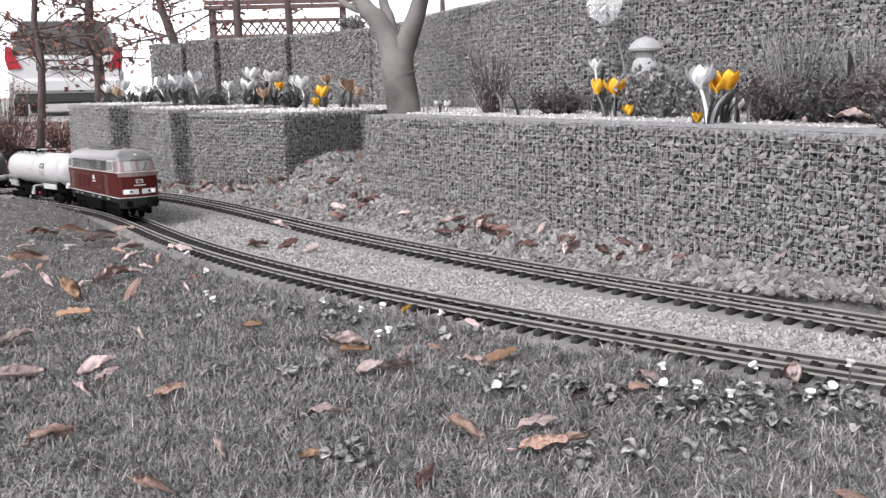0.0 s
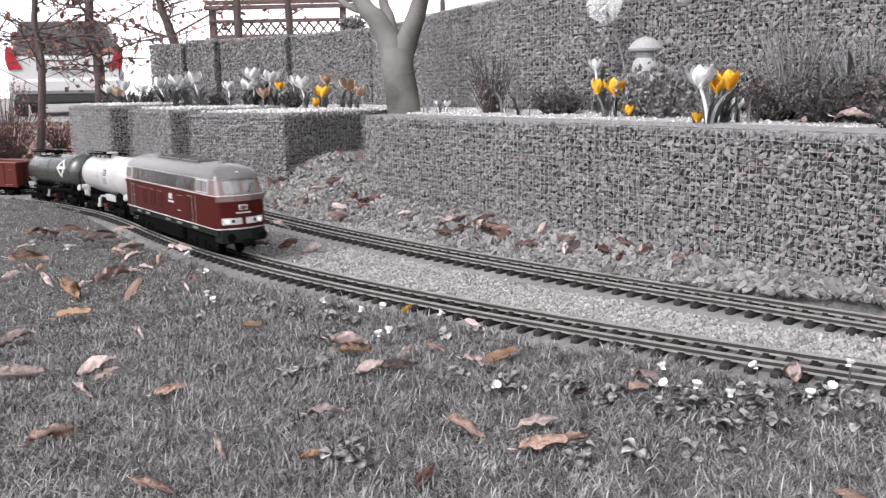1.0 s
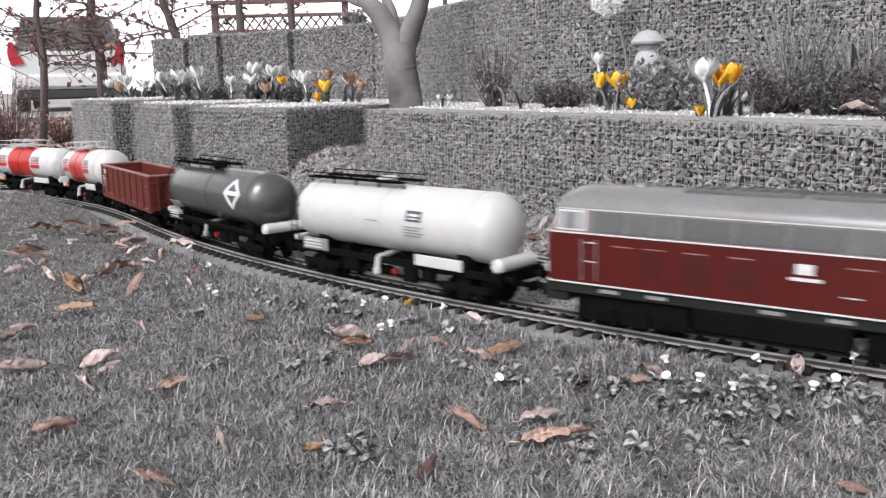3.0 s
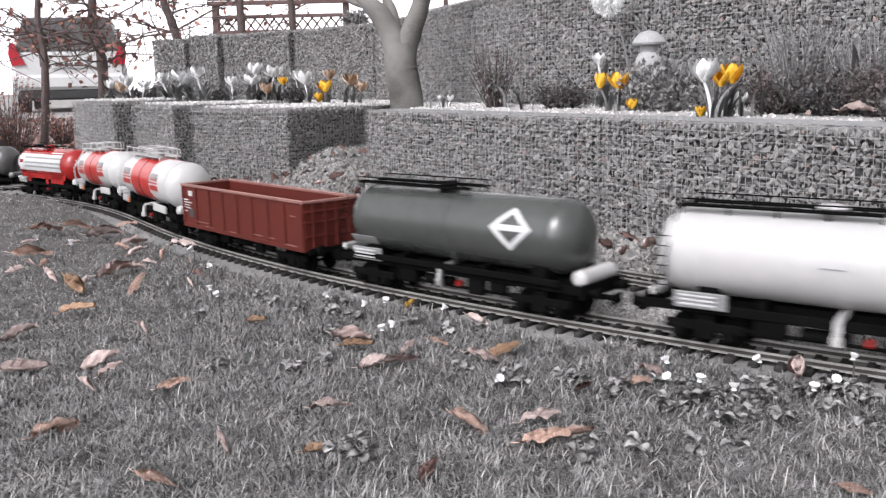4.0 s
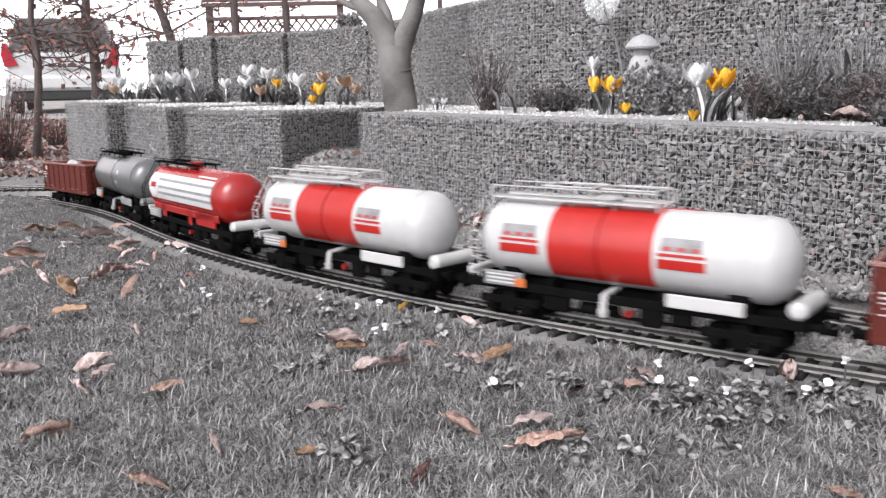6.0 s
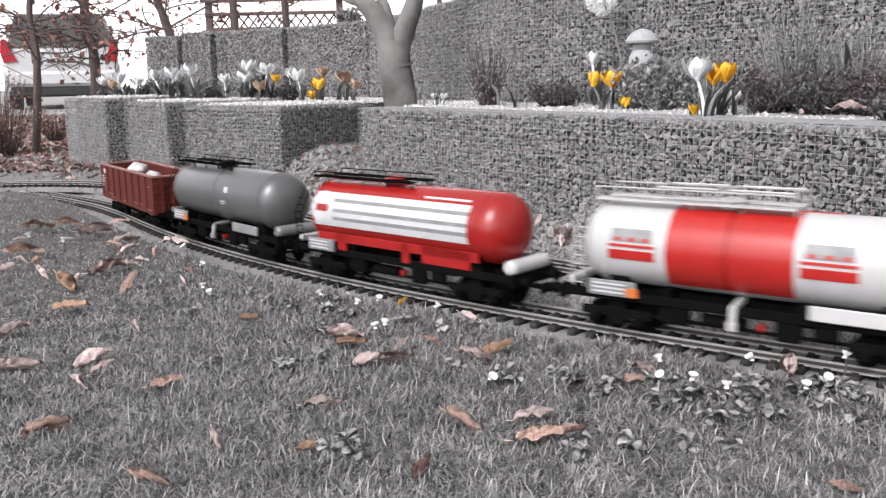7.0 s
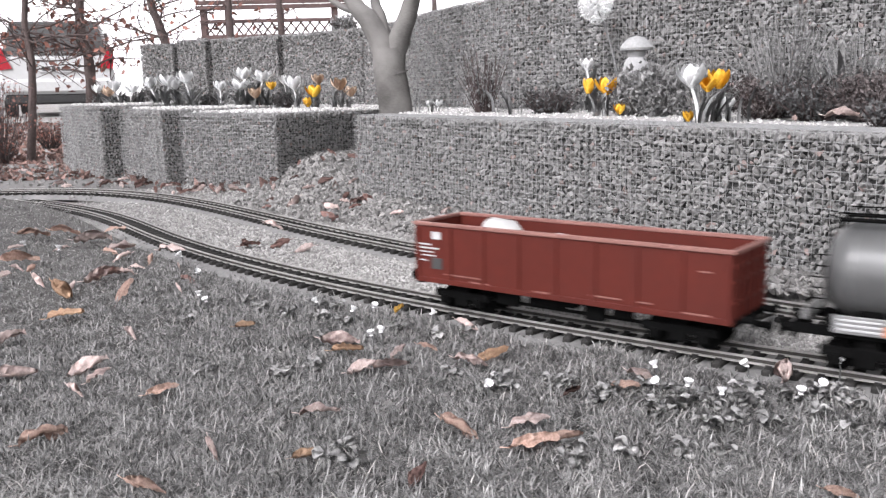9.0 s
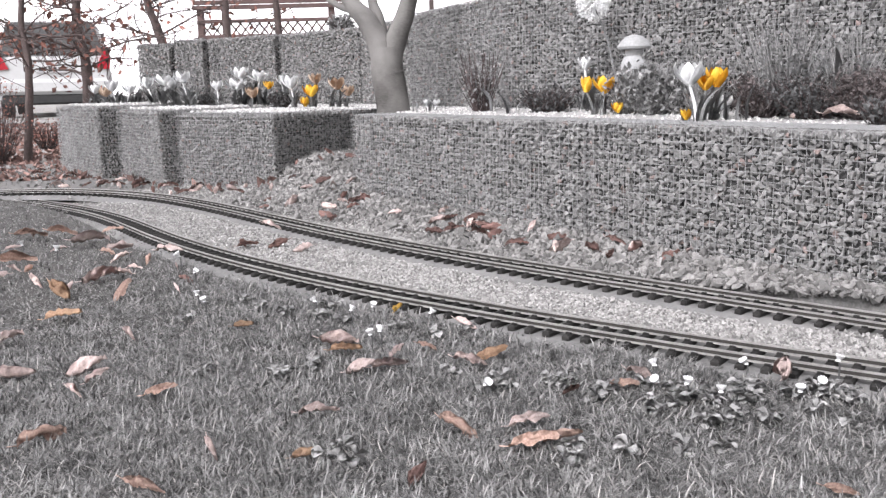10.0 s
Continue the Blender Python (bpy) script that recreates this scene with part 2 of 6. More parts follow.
def sleeper_mesh():
    bm = nb()
    box(bm, -0.0056, 0.0056, -0.0395, 0.0395, -0.019, -0.0086, 0.0022)
    for y in (-0.0243, 0.0243):
        for d in (-0.0055, 0.0055):
            box(bm, -0.0035, 0.0035, y + d - 0.0018, y + d + 0.0018, -0.0088, -0.0066)
    me = bpy.data.meshes.new("sleeper")
    bm.to_mesh(me)
    bm.free()
    me.materials.append(M_SLEEPER)
    return me


SLEEPER = sleeper_mesh()


def railway_track(line, s0, s1, v0, v1, label):
    top = tagged(new("railway_track"), label, "railway track", "garden railway tracks")
    for side in (-0.0239, 0.0239):
        bm = nb()
        rings = []
        for s in np.arange(s0, s1, 0.02):
            x, y, h = line.at(s, side)
            n = Vector((-math.sin(h), math.cos(h), 0))
            rings.append([Vector((x, y, RAIL_TOP + line.dip(s))) + n * a + Vector((0, 0, b)) for a, b in RAIL_SECTION])
        loft(bm, rings)
        rail = part("rail", bm, M_RAIL, top)
        # dark strip along the web carries the rail head's shade as colour
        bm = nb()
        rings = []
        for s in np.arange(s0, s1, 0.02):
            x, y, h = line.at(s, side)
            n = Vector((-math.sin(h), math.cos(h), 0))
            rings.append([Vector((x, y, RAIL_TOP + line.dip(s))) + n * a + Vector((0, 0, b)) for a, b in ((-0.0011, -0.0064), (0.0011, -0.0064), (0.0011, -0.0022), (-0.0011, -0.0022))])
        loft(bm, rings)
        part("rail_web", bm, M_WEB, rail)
    rest = []
    for s in np.arange(s0, s1, 0.0273):
        x, y, h = line.at(s)
        m = pose(x, y, RAIL_TOP + line.dip(s), 0, 0, math.degrees(h) + random.uniform(-1.2, 1.2))
        if v0 < s < v1:
            piece("sleeper", SLEEPER, top, m)
        else:
            rest.append(m)
    if rest:
        bm = nb()
        for m in rest:
            k = len(bm.verts)
            bm.from_mesh(SLEEPER)
            bm.verts.ensure_lookup_table()
            bmesh.ops.transform(bm, matrix=m, verts=bm.verts[k:])
        tagged(part("sleeper_run", bm, M_SLEEPER, top), kind="stuff")
    return top


# ---- stones ----
def hull_shape(rng, n=10, flat=0.7):
    p = rng.normal(size=(n, 3))
    p /= np.linalg.norm(p, axis=1)[:, None]
    p *= rng.uniform(0.75, 1.05, (n, 1)) * np.array([1.0, rng.uniform(0.7, 0.95), flat * rng.uniform(0.7, 1.1)])
    bm = nb()
    for q in p:
        bm.verts.new(q)
    bmesh.ops.convex_hull(bm, input=bm.verts)
    loose = [v for v in bm.verts if not v.link_faces]
    bmesh.ops.delete(bm, geom=loose, context="VERTS")
    bmesh.ops.recalc_face_normals(bm, faces=bm.faces)
    bm.verts.index_update()
    v = np.array([q.co[:] for q in bm.verts])
    f = [[q.index for q in g.verts] for g in bm.faces]
    bm.free()
    return v, f


RNG = np.random.default_rng(5)
SHAPES = [hull_shape(RNG) for _ in range(14)]
PEBBLES = [hull_shape(RNG, 8, 0.6) for _ in range(8)]


def turn_matrix(rng):
    q = rng.normal(size=4)
    q /= np.linalg.norm(q)
    w, x, y, z = q
    return np.array([[1 - 2 * (y * y + z * z), 2 * (x * y - z * w), 2 * (x * z + y * w)], [2 * (x * y + z * w), 1 - 2 * (x * x + z * z), 2 * (y * z - x * w)], [2 * (x * z - y * w), 2 * (y * z + x * w), 1 - 2 * (x * x + y * y)]])


def heap(name, places, material, shapes, rng, parent=None):
    """One mesh of loose stones: places are (x, y, z, radius)."""
    verts, faces, k = [], [], 0
    for x, y, z, r in places:
        v, f = shapes[rng.integers(len(shapes))]
        w = v @ turn_matrix(rng).T * r + (x, y, z)
        verts.append(w)
        faces += [[i + k for i in g] for g in f]
        k += len(w)
    return tagged(raw(name, np.concatenate(verts).tolist(), faces, material, parent), kind="stuff")


STONE_MESHES = []
for sv, sf in SHAPES:
    stone_me = bpy.data.meshes.new("stone")
    stone_me.from_pydata(sv.tolist(), [], sf)
    stone_me.materials.append(M_STONE_ONE)
    STONE_MESHES.append(stone_me)


def gabion(p0, p1, z0, z1, thick, label, rng, singles=(0.0, 0.0), size=0.0118, lean=0.0, wire=True):
    """A wire basket of crushed stone whose front runs from p0 to p1 (its body lies to the left of that way); stones of the
    stretch singles of its front are pieces of their own."""
    p0, p1 = Vector((*p0, 0)), Vector((*p1, 0))
    d = (p1 - p0)
    length = d.length
    d.normalize()
    n = Vector((-d.y, d.x, 0))
    top = tagged(new("gabion"), label, "gabion", "gabion walls")
    top.matrix_basis = Matrix.Translation((p0.x, p0.y, z0)) @ Matrix.Rotation(math.atan2(d.y, d.x), 4, "Z")
    h = z1 - z0
    e = size * 1.15
    # plain inner box, coloured dark as the shade between the stones
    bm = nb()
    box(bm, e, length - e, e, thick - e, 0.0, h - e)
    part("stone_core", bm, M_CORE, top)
    places, behind = [], []
    step = size * 0.76

    def face(o, u, v, lu, lv, out):
        for i in range(max(1, int(lu / step))):
            for j in range(max(1, int(lv / (step * 0.86)))):
                a = (i + 0.5 + (j % 2) * 0.5 + rng.uniform(-0.33, 0.33)) * step
                b = (j + 0.5 + rng.uniform(-0.3, 0.3)) * step * 0.86
                if a > lu or b > lv:
                    continue
                bulge = 0.0015 * math.sin(a * 9.0 + lu * 7) + 0.0015 * math.sin(a * 23.0 + b * 14.0)
                c = np.array(o) + np.array(u) * a + np.array(v) * b - np.array(out) * (size * 0.48 - bulge + rng.uniform(0, 0.003))
                places.append((*c, size * rng.choice([0.44, 0.54, 0.63, 0.76])))
                if (i + j) % 2:
                    deep = c - np.array(out) * size * 0.5 + rng.normal(0, size * 0.2, 3)
                    behind.append((*deep, size * rng.uniform(0.5, 0.7)))

    face((0, 0, 0), (1, 0, 0), (0, 0, 1), length, h, (0, -1, 0))
    face((length, 0, 0), (0, 1, 0), (0, 0, 1), thick, h, (1, 0, 0))
    face((0, 0, 0), (0, 1, 0), (0, 0, 1), thick, h, (-1, 0, 0))
    face((0, 0, h), (1, 0, 0), (0, 1, 0), length, thick, (0, 0, 1))
    one = [q for q in places if q[1] < size * 0.9 and singles[0] < q[0] < singles[1] and 0.0 < q[2] < h - size * 0.7]
    if len(one) > 300:
        one = [one[i] for i in sorted(rng.choice(len(one), 300, replace=False))]
    chosen = set(one)
    for x, y, z, r in one:
        m = Matrix.Translation((x, y, z)) @ Matrix(turn_matrix(rng).tolist()).to_4x4() @ Matrix.Scale(r, 4)
        piece("stone", STONE_MESHES[rng.integers(len(STONE_MESHES))], top, m)
    rest = [q for q in places if q not in chosen]
    heap("stone_fill", [q for k, q in enumerate(rest) if k % 29] + behind, M_STONE, SHAPES, rng, top)
    heap("reddish_stone_fill", [q for k, q in enumerate(rest) if k % 29 == 0], M_STONE_RED, SHAPES, rng, top)
    if wire:
        bm = nb()
        g, r = 0.0132, 0.00050
        y = -0.0038
        for i in range(int(length / g) + 1):
            w = rng.uniform(-0.0012, 0.0012)
            tube(bm, (i * g + w, y, 0), (i * g - w, y, h), r, seg=3, caps=False)
            tube(bm, (i * g, y, h + 0.0015), (i * g, thick, h + 0.0015), r, seg=3, caps=False)
        for j in range(int(h / g) + 1):
            k = 14
            for i in range(k):
                a, b = length * i / k, length * (i + 1) / k
                tube(bm, (a, y - 0.0016 + 0.002 * math.sin(i * 2.3 + j), j * g), (b, y - 0.0016 + 0.002 * math.sin((i + 1) * 2.3 + j), j * g), r, seg=3, caps=False)
            for x in (-0.001, length + 0.001):
                tube(bm, (x, 0, j * g), (x, thick, j * g), r, seg=3, caps=False)
        for j in range(int(thick / g) + 1):
            tube(bm, (0, j * g, h + 0.0018), (length, j * g, h + 0.0018), r, seg=3, caps=False)
            for x in (-0.001, length + 0.001):
                tube(bm, (x, j * g, 0), (x, j * g, h), r, seg=3, caps=False)
        part("wire_mesh", bm, M_WIRE, top, "thin galvanised wire grid")
    return top


# ---- ground ----
def lawn_edge(x, y):
    """Distance from the near track's middle line, positive on the lawn's side."""
    i = np.argmin((NEAR.x - x) ** 2 + (NEAR.y - y) ** 2)
    return -((x - NEAR.x[i]) * -math.sin(NEAR.h[i]) + (y - NEAR.y[i]) * math.cos(NEAR.h[i]))


def sheet(name, fn, u0, u1, v0, v1, nu, nv, material, smooth=True):
    verts = [fn(u0 + (u1 - u0) * i / nu, v0 + (v1 - v0) * j / nv) for i in range(nu + 1) for j in range(nv + 1)]
    faces = [(i * (nv + 1) + j, (i + 1) * (nv + 1) + j, (i + 1) * (nv + 1) + j + 1, i * (nv + 1) + j + 1) for i in range(nu) for j in range(nv)]
    return raw(name, verts, faces, material, None, smooth)


def mound(x, y):
    """Height of the gravel towards the walls."""
    d = (x - 0.27) * 0.846 + (y - 1.68) * 0.533          # distance in front of the long wall, negative
    z = slope(y) - 0.002 + 0.036 * max(0.0, min(1.0, (d + 0.17) / 0.15))
    a = max(0.0, 1 - math.hypot((x + 0.33) / 0.22, (y - 2.95) / 0.75))
    return z + 0.075 * min(1.0, a * 1.7)


GROUND = tagged(raw("ground", [(-150, -150, -0.036), (150, -150, -0.036), (150, 150, -0.036), (-150, 150, -0.036)], [(0, 1, 2, 3)], M_FAR), "pale trodden ground reaching to the horizon", "ground", kind="structure")


def lawn_point(u, v):
    # u along the track, v away from it
    x, y, h = NEAR.at(u, -0.066 - v)
    return (x, y, slope(y) - 0.006 + 0.006 * min(1.0, v * 12) + 0.003 * noise.noise((x * 3, y * 3, 1)))


LAWN = tagged(sheet("lawn", lawn_point, -2.5, 5.0, 0.0, 2.2, 120, 40, M_SOIL), "dark soil of a short winter lawn", "lawn", kind="structure")


def off_tracks(x, y):
    """Distance to the nearer track's middle line."""
    return min(math.sqrt(np.min((l.x - x) ** 2 + (l.y - y) ** 2)) for l in (NEAR, FAR))


def wall_side(x, y):
    """Distance from the far track's middle line, positive towards the walls."""
    i = np.argmin((FAR.x - x) ** 2 + (FAR.y - y) ** 2)
    return (x - FAR.x[i]) * -math.sin(FAR.h[i]) + (y - FAR.y[i]) * math.cos(FAR.h[i])


def gravel_point(u, v):
    x, y, h = NEAR.at(u, -0.07 + v)
    low = (NEAR.dip(u) - slope(NEAR.at(u)[1])) * max(0.0, 1 - max(0.0, v - 0.1) / 0.16)
    return (x, y, (slope(y) - 0.014 if off_tracks(x, y) < 0.058 else mound(x, y) - 0.004) + low)


GRAVEL = tagged(sheet("gravel_bed", gravel_point, -0.9, 4.5, 0.0, 1.3, 160, 90, M_GRAVELBED), "pale fine gravel bed between the tracks and the walls", "gravel", kind="structure")


def strip(line, s0, s1, name):
    def fn(u, v):
        x, y, h = line.at(u, v)
        return (x, y, line.dip(u) + RAIL_TOP - 0.0155 + (0.0 if abs(v) < 0.06 else -0.012))
    return tagged(sheet(name, fn, s0, s1, -0.068, 0.068, 120, 8, M_CONCRETE), "smooth grey cement strip under the rails", "track bed", kind="structure")
strip(NEAR, -2.5, 5.0, "track_bed_near")
strip(FAR, -0.45, 4.0, "track_bed_far")
railway_track(NEAR, -7.8, 8.8, -0.1, 3.2, "double-rail garden track on black sleepers beside the lawn")
railway_track(FAR, -0.48, 4.5, -0.1, 3.0, "empty garden track on black sleepers beside the stone wall")

# ---- walls of stone baskets ----
WR = np.random.default_rng(11)
LOW = "low wire basket wall of crushed grey stone"
HIGH = "upper wire basket wall of crushed grey stone"
gabion((-0.241, 2.50), (0.268, 1.683), -0.03, 0.235, 0.11, LOW + " beside the track", WR, (0.62, 0.95))
gabion((0.272, 1.677), (0.80, 0.828), -0.03, 0.235, 0.11, LOW + ", joined endwise", WR, (0.05, 0.42))
gabion((-0.93, 3.19), (-0.53, 2.86), -0.04, 0.234, 0.9, LOW + ", corner to track", WR)
gabion((-1.265, 3.55), (-0.985, 3.16), -0.04, 0.246, 0.5, LOW + ", short and turned", WR)
gabion((-1.70, 4.02), (-1.335, 3.51), -0.04, 0.260, 0.5, LOW + ", ending the row", WR)
# upper tier
gabion((-1.49, 4.52), (-1.30, 4.42), 0.2, 0.545, 0.4, HIGH, WR, wire=False)
gabion((-1.285, 4.44), (-1.12, 4.33), 0.2, 0.555, 0.4, HIGH, WR, wire=False)
gabion((-1.10, 4.36), (-0.74, 4.13), 0.2, 0.555, 0.4, HIGH, WR, wire=False)
gabion((-0.725, 4.16), (-0.33, 3.78), 0.2, 0.555, 0.4, HIGH, WR, wire=False)
gabion((-0.33, 3.80), (-0.10, 3.30), 0.2, 0.555, 0.3, HIGH, WR, wire=False)
gabion((-0.10, 3.30), (0.18, 2.62), 0.2, 0.56, 0.3, HIGH, WR, size=0.0132)
gabion((0.18, 2.62), (0.70, 1.80), 0.2, 0.60, 0.3, HIGH + " behind flowers", WR, (0.3, 0.7), size=0.0132)
gabion((0.70, 1.80), (1.25, 0.95), 0.2, 0.60, 0.3, HIGH + " behind flowers", WR, (0.05, 0.35), size=0.0132)


# ---- the train ----
def empty(name, label, category, group=""):
    return tagged(new(name), label, category, group)


def wheelset(parent, x, r):
    bm = nb()
    for s in (-1, 1):
        y = s * 0.0205
        tube(bm, (x, y - 0.0025, r), (x, y + 0.0025, r), r, seg=20)
        tube(bm, (x, y - s * 0.0025, r), (x, y - s * 0.004, r), r * 1.12, seg=20)
    tube(bm, (x, -0.022, r), (x, 0.022, r), 0.0022, seg=8)
    part("wheelset", bm, M_FRAME, parent)


def bogie(parent, x, base, r, y=0.036, heavy=False):
    b = new("bogie")
    b.parent = parent
    b.matrix_basis = pose(x, 0, 0)
    for s in (-1, 1):
        bm = nb()
        box(bm, -base / 2 - 0.017, base / 2 + 0.017, s * y - 0.003, s * y + 0.003, 0.018, 0.028, 0.001)
        for a in (-base / 2, base / 2):
            box(bm, a - 0.008, a + 0.008, s * y - 0.005, s * y + 0.005, 0.009, 0.024, 0.002)
            tube(bm, (a, s * y, r), (a, s * (y + 0.008), r), 0.0055, seg=12)
        box(bm, -0.012, 0.012, s * y - 0.004, s * y + 0.005, 0.008, 0.03, 0.002)
        if heavy:
            box(bm, -base / 2 - 0.03, base / 2 + 0.03, s * y - 0.002, s * y + 0.002, 0.010, 0.04, 0.002)
            for a in (-base / 4, base / 4):
                tube(bm, (a, s * (y + 0.003), 0.01), (a, s * (y + 0.003), 0.028), 0.006, seg=10)
        part("bogie_frame", bm, M_FRAME, b)
    bm = nb()
    box(bm, -0.01, 0.01, -y, y, 0.018, 0.045)
    part("bolster", bm, M_FRAME, b)
    for a in (-base / 2, base / 2):
        wheelset(b, a, r)
    return b


def buffers(parent, x, z=0.036):
    for s in (-1, 1):
        bm = nb()
        q = 1 if x > 0 else -1
        tube(bm, (x, s * 0.031, z), (x + q * 0.014, s * 0.031, z), 0.004, seg=10)
        tube(bm, (x + q * 0.014, s * 0.031, z), (x + q * 0.0165, s * 0.031, z), 0.0085, 0.0075, seg=14)
        part("buffer", bm, M_FRAME, parent)
    bm = nb()
    q = 1 if x > 0 else -1
    box(bm, min(x, x + q * 0.024), max(x, x + q * 0.024), -0.004, 0.004, z - 0.014, z - 0.008, 0.001)
    box(bm, x + q * 0.02 - 0.002, x + q * 0.02 + 0.002, -0.011, 0.011, z - 0.018, z - 0.004, 0.001)
    part("coupler", bm, M_FRAME, parent)


def brake_gear(parent):
    """Cylinders, boxes and rods that hang under a wagon's floor."""
    for side in (-1, 1):
        for x0, x1, z0 in ((-0.098, -0.062, 0.010), (0.034, 0.062, 0.008), (0.072, 0.098, 0.015)):
            part("brake_box", box(nb(), x0, x1, side * 0.034 - 0.006, side * 0.034 + 0.004, z0, 0.034, 0.002), M_FRAME, parent)
        bm = nb()
        tube(bm, (-0.13, side * 0.03, 0.013), (0.13, side * 0.03, 0.013), 0.0022, seg=6)
        part("brake_rod", bm, M_FRAME, parent)
        part("brake_cylinder", tube(nb(), (-0.05, side * 0.028, 0.018), (0.0, side * 0.028, 0.018), 0.0075, seg=12), M_FRAME, parent)


def outline(lh, w, z, nose=0.012, cr=0.014):
    """Plan ring of the engine body: long straight sides, rounded corners, a slightly pointed nose."""
    q = []
    for k in range(6):
        a = radians(90 * k / 5)
        q.append((lh - cr + cr * math.sin(a), w - cr + cr * math.cos(a)))
    q.append((lh + nose * 0.6, w * 0.35))
    q.append((lh + nose * 0.75, 0.0))
    half = q + [(x, -y) for x, y in q[-2::-1]]
    ring = half + [(-x, -y) for x, y in half]
    return [Vector((x, y, z)) for x, y in ring]


def side_plate(bm, x0, x1, z0, z1, yfun, s, thick=0.0012):
    """A thin plate on the body's side, following its slope; s: side -1 or 1."""
    vs = []
    for o in (-0.001, thick):
        for x, z in ((x0, z0), (x1, z0), (x1, z1), (x0, z1)):
            vs.append(bm.verts.new((x, s * (yfun(z) + o), z)))
    a, b = vs[:4], vs[4:]
    bm.faces.new(a[::-1])
    bm.faces.new(b)
    for i in range(4):
        j = (i + 1) % 4
        bm.faces.new((a[i], a[j], b[j], b[i]))
    return bm


def diesel_locomotive():
    t = empty("diesel_locomotive", "crimson and grey model diesel locomotive with lit headlamps", "locomotive", "train")
    w0, w1 = 0.049, 0.0455
    zl, zw, zr = 0.0465, 0.109, 0.139
    lf = 0.2775

    def half_w(z):
        return w0 if z <= zw else w0 + (w1 - w0) * (z - zw) / (zr - zw)

    def half_l(z):
        return lf if z <= zw else lf - 0.014 * (z - zw) / (zr - zw)
    bm = nb()
    loft(bm, [outline(half_l(z), half_w(z), z) for z in (zl, 0.06, 0.085, zw)])
    part("lower_body", bm, M_CRIMSON, t, "deep crimson lower body", True)
    bm = nb()
    loft(bm, [outline(half_l(z) - 0.0004, half_w(z) - 0.0004, z) for z in (zw, 0.124, zr)])
    part("window_band", bm, M_CABGREY, t, "grey upper body band", True)
    bm = nb()
    rr = [(0.139, 0.2655, 0.0468), (0.1425, 0.2645, 0.0462), (0.149, 0.26, 0.0425), (0.155, 0.252, 0.036), (0.160, 0.24, 0.026), (0.1630, 0.225, 0.013)]
    loft(bm, [outline(l, w, z, 0.014, min(0.014, w * 0.8)) for z, l, w in rr])
    part("roof", bm, M_ROOF, t, "pale grey rounded roof", True)
    for x0, x1 in ((-0.11, 0.02), (0.03, 0.13)):
        bm = nb()
        box(bm, x0, x1, -0.022, 0.022, 0.160, 0.1655, 0.001)
        for k in range(7):
            a = x0 + 0.01 + (x1 - x0 - 0.02) * k / 6
            box(bm, a - 0.003, a + 0.003, -0.018, 0.018, 0.1655, 0.167)
        part("roof_grille", bm, M_BAND, t, "dark slatted roof grille")
    for x in (-0.17, 0.19):
        bm = nb()
        tube(bm, (x, 0, 0.161), (x, 0, 0.167), 0.011, 0.009, seg=16)
        part("roof_fan", bm, M_ROOF, t)
    # white lining
    for z, g in ((zl + 0.0005, 0.0018), (zw - 0.0004, 0.0014), (zr - 0.0015, 0.0014)):
        bm = nb()
        loft(bm, [outline(half_l(z) + 0.0009, half_w(z) + 0.0009, z), outline(half_l(z + g) + 0.0009, half_w(z + g) + 0.0009, z + g)])
        part("lining", bm, M_WHITE_TRIM, t, "thin white painted line")
    for s in (-1, 1):
        # engine room band with its windows
        bm = nb()
        side_plate(bm, -0.215, 0.168, zw + 0.003, zr - 0.003, half_w, s, 0.0008)
        part("engine_room_band", bm, M_BAND, t, "slate grey side band")
        k = 0
        for x0, x1 in ((-0.205, -0.172), (-0.166, -0.14), (-0.134, -0.108), (-0.10, -0.045), (-0.04, 0.012), (0.018, 0.07), (0.085, 0.118), (0.124, 0.16)):
            bm = nb()
            side_plate(bm, x0, x1, zw + 0.004, zr - 0.004, half_w, s, 0.0016)
            part("side_window", bm, M_WINDOW_MID if k in (0, 1, 2, 6) else M_WINDOW, t)
            k += 1
        for x0, x1 in ((0.182, 0.236), (-0.258, -0.222)):
            bm = nb()
            side_plate(bm, x0 - 0.002, x1 + 0.002, zw + 0.0035, zr - 0.0025, half_w, s, 0.0009)
            part("cab_window_frame", bm, M_WHITE_TRIM, t)
            bm = nb()
            side_plate(bm, x0, x1, zw + 0.0055, zr - 0.0045, half_w, s, 0.0017)
            part("cab_side_window", bm, M_WINDOW_PALE, t)
            bm = nb()
            side_plate(bm, (x0 + x1) / 2 - 0.004, (x0 + x1) / 2 + 0.003, zw + 0.0055, zr - 0.0045, half_w, s, 0.0021)
            part("window_post", bm, M_BAND, t)
        for x in (0.168, -0.215):
            bm = nb()
            for d in (-0.006, 0.006):
                tube(bm, (x + d * 1.6, s * (w0 + 0.002), zl + 0.006), (x + d * 1.6, s * (w0 + 0.002), zw - 0.006), 0.0007, seg=5)
            part("handrail", bm, M_STEEL, t)
        for x0, x1, z0, z1 in ((-0.148, -0.122, 0.062, 0.094), (-0.098, -0.068, 0.062, 0.094), (-0.046, -0.018, 0.062, 0.094), (0.122, 0.148, 0.052, 0.104)):
            bm = nb()
            side_plate(bm, x0, x1, z0, z1, half_w, s, 0.0006)
            part("body_panel", bm, M_CRIMSON_DARK, t)
        for x0, x1, z0, z1 in ((0.024, 0.042, 0.086, 0.097), (0.018, 0.050, 0.079, 0.0825), (-0.22, -0.205, 0.098, 0.0993), (-0.22, -0.205, 0.075, 0.0763), (0.135, 0.15, 0.1, 0.1012), (0.07, 0.09, 0.066, 0.067)):
            bm = nb()
